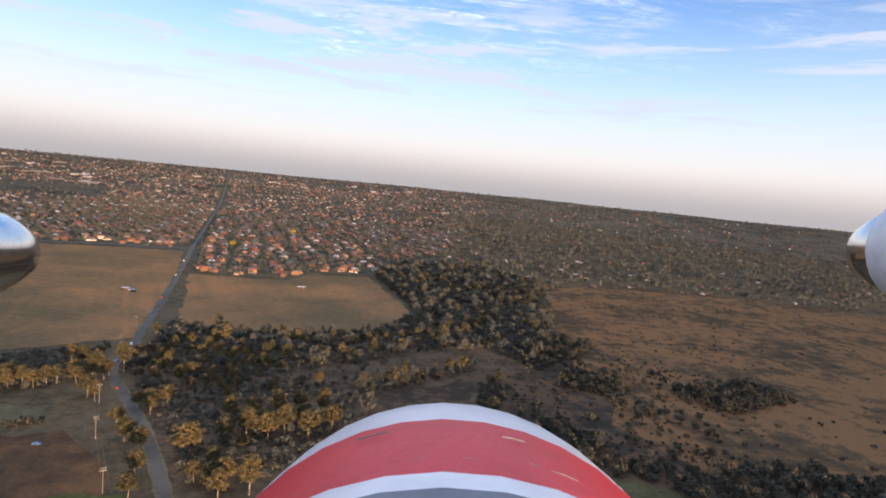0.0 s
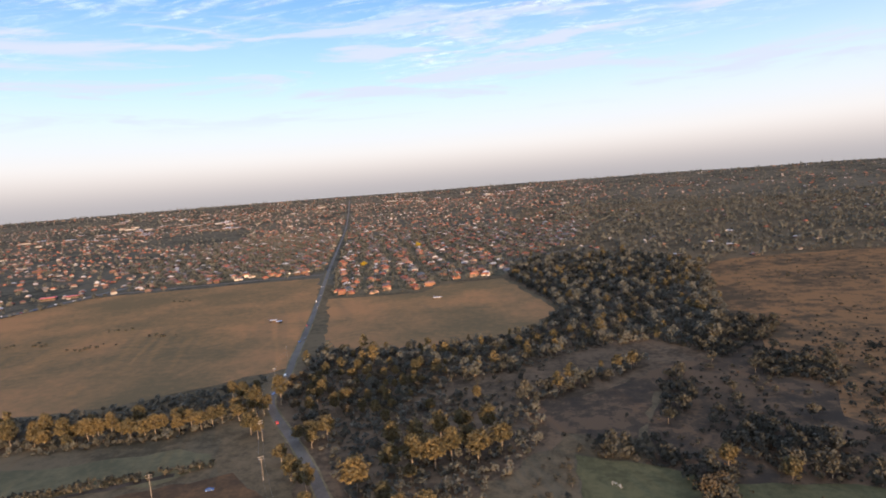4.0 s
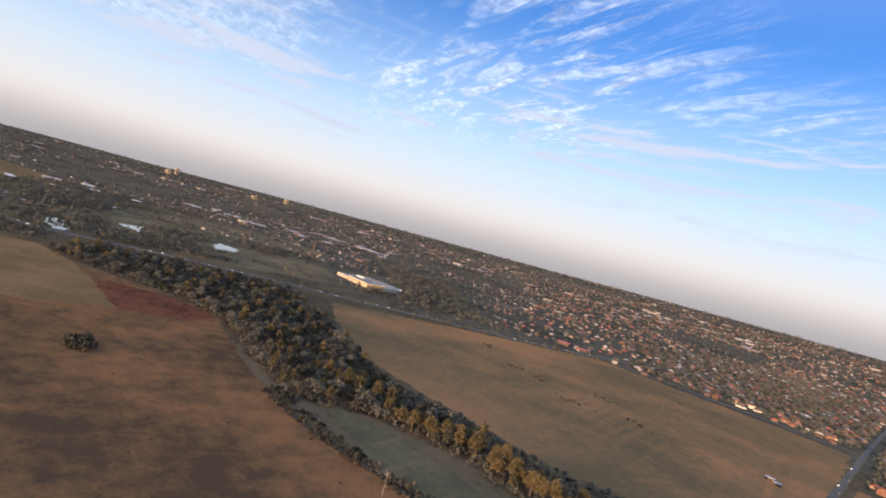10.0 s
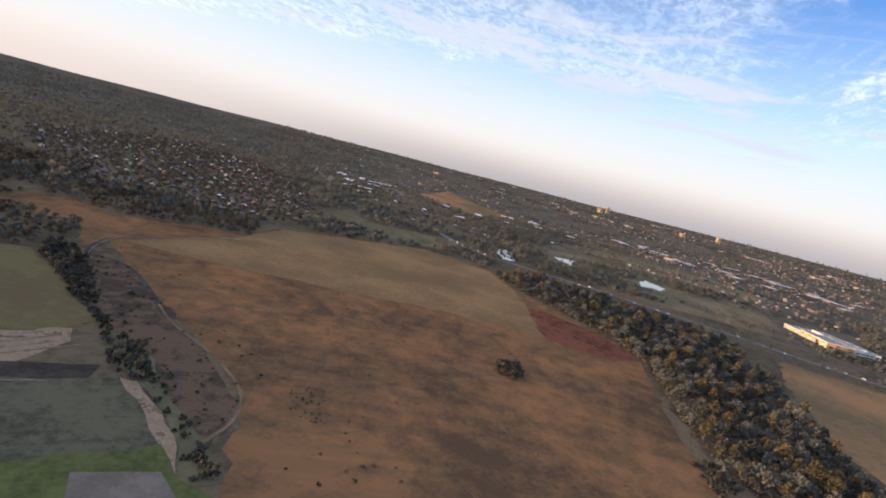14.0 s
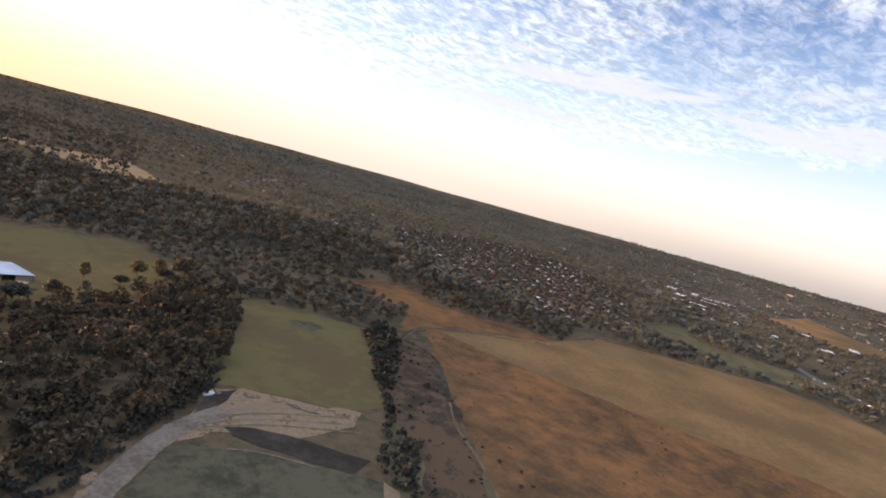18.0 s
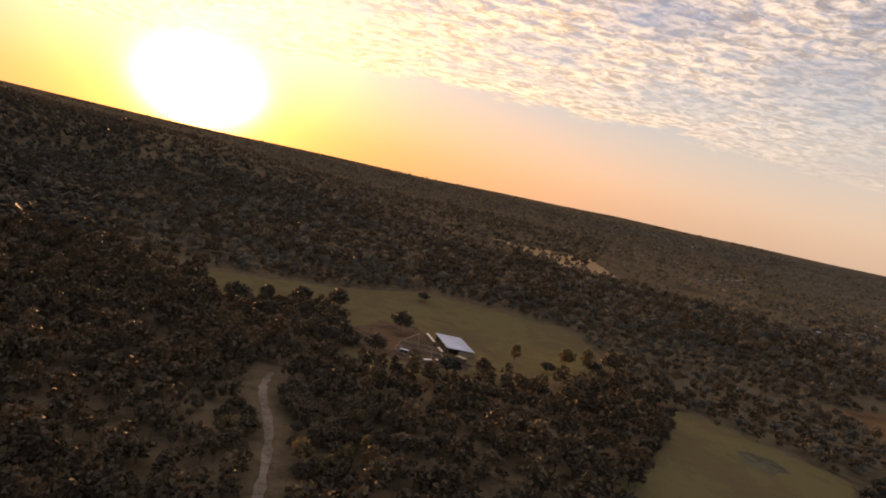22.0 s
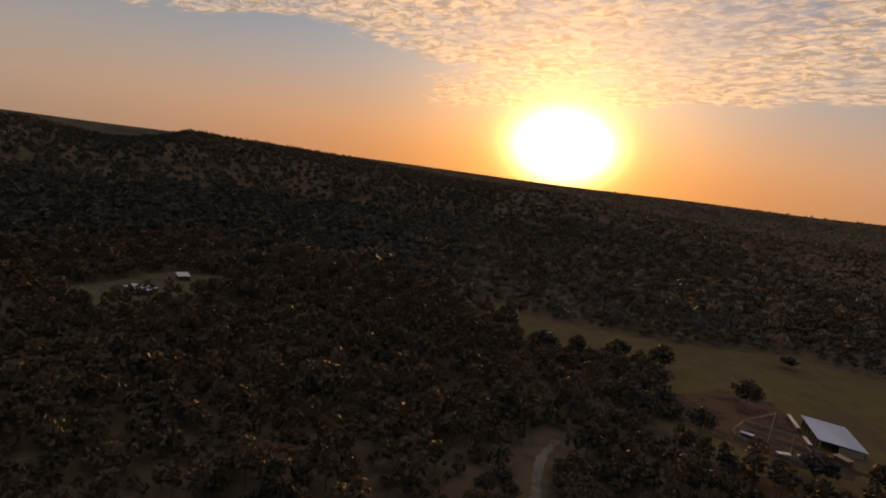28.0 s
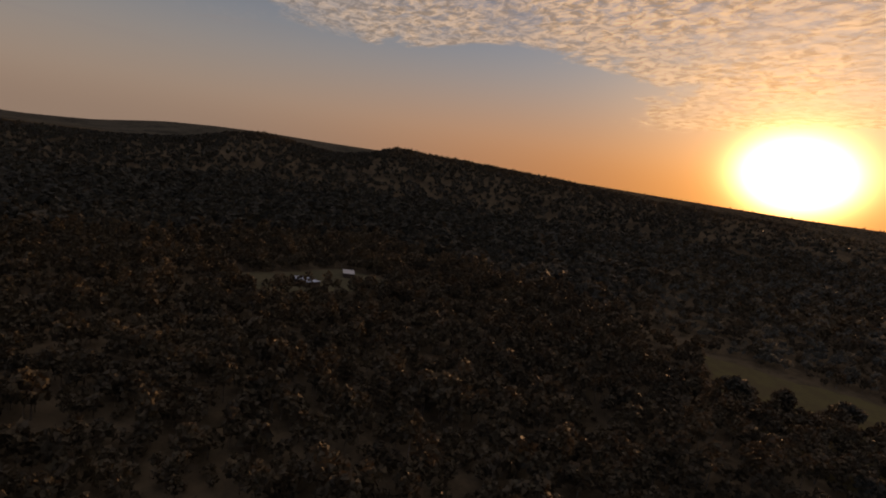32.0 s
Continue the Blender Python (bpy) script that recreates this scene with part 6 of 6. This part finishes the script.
nose_part("rear_band", [(0.08, 0.127), (0.14, 0.1265), (0.176, 0.126)], "nose_grey", "dark grey band")
nose_part("thin_band", [(0.176, 0.1258), (0.185, 0.1255), (0.191, 0.125)], "nose_white", "thin white band")
nose_part("red_band", [(0.191, 0.125), (0.22, 0.124), (0.262, 0.1215)], "nose_red", "glossy red band with scuffs")
nose_part("nose_cap", [(0.262, 0.1215), (0.29, 0.119), (0.31, 0.116), (0.335, 0.109), (0.36, 0.098), (0.385, 0.078), (0.40, 0.052), (0.408, 0.0)], "nose_white", "rounded white nose tip")
for s in (-1, 1):
    def engine_part(name, profile, mat, label):
        bm = lathe(profile, 28)
        bmesh.ops.translate(bm, verts=bm.verts, vec=(s * 0.725, -0.005, 0))
        return part(name, bm, mat, under, label)
    under = plane
    under = engine_part("nacelle", [(0.30, 0.02), (0.42, 0.085), (0.6, 0.105)] + ([(0.70, 0.10)] if s < 0 else [(0.78, 0.10), (0.86, 0.085)]), "nose_white", "white engine nacelle")
    engine_part("spinner", ([(0.70, 0.096), (0.80, 0.086)] if s < 0 else []) + [(0.86, 0.072), (0.90, 0.068), (0.95, 0.05), (0.985, 0.026), (0.995, 0.0)], "chrome", "polished metal spinner")
    for k in (-1, 1):
        bl = bmesh.new()
        box(bl, s * 0.725 + s * 0.02 - 0.02, -0.005 + k * 0.05, -0.905, s * 0.725 + s * 0.02 + 0.02, -0.005 + k * 0.30, -0.898)
        part("propeller_blade", bl, "blade", under, "black propeller blade")
    wg = bmesh.new()
    q = [wg.verts.new(c) for c in ((s * 0.12, -0.262, -0.50), (s * 1.3, -0.19, -0.42), (s * 1.3, -0.19, -0.15), (s * 0.12, -0.262, -0.05),
                                   (s * 0.12, -0.285, -0.48), (s * 1.3, -0.21, -0.41), (s * 1.3, -0.2, -0.15), (s * 0.12, -0.27, -0.05))]
    for f in ((0, 1, 2, 3), (7, 6, 5, 4), (0, 4, 5, 1), (1, 5, 6, 2), (2, 6, 7, 3), (3, 7, 4, 0)):
        wg.faces.new([q[i] for i in f])
    part("wing", wg, "nose_white", plane, "white wing")

for a0, z0, n in ((66, 0.212, 5), (84, 0.206, 7), (101, 0.243, 4), (74, 0.238, 3)):
    seam = bmesh.new()
    ring = [(math.cos(radians(a0 + 2.2 * k)) * 0.1239, -0.2 + math.sin(radians(a0 + 2.2 * k)) * 0.1239, -z0 - 0.0004 * math.sin(k * 2.1)) for k in range(n)]
    for p, q in zip(ring, ring[1:]):
        rod(seam, p, q, 0.00035, 0.0003, 5)
    part("scuff_mark", seam, "nose_grey", plane, "dark scuff in the red film")
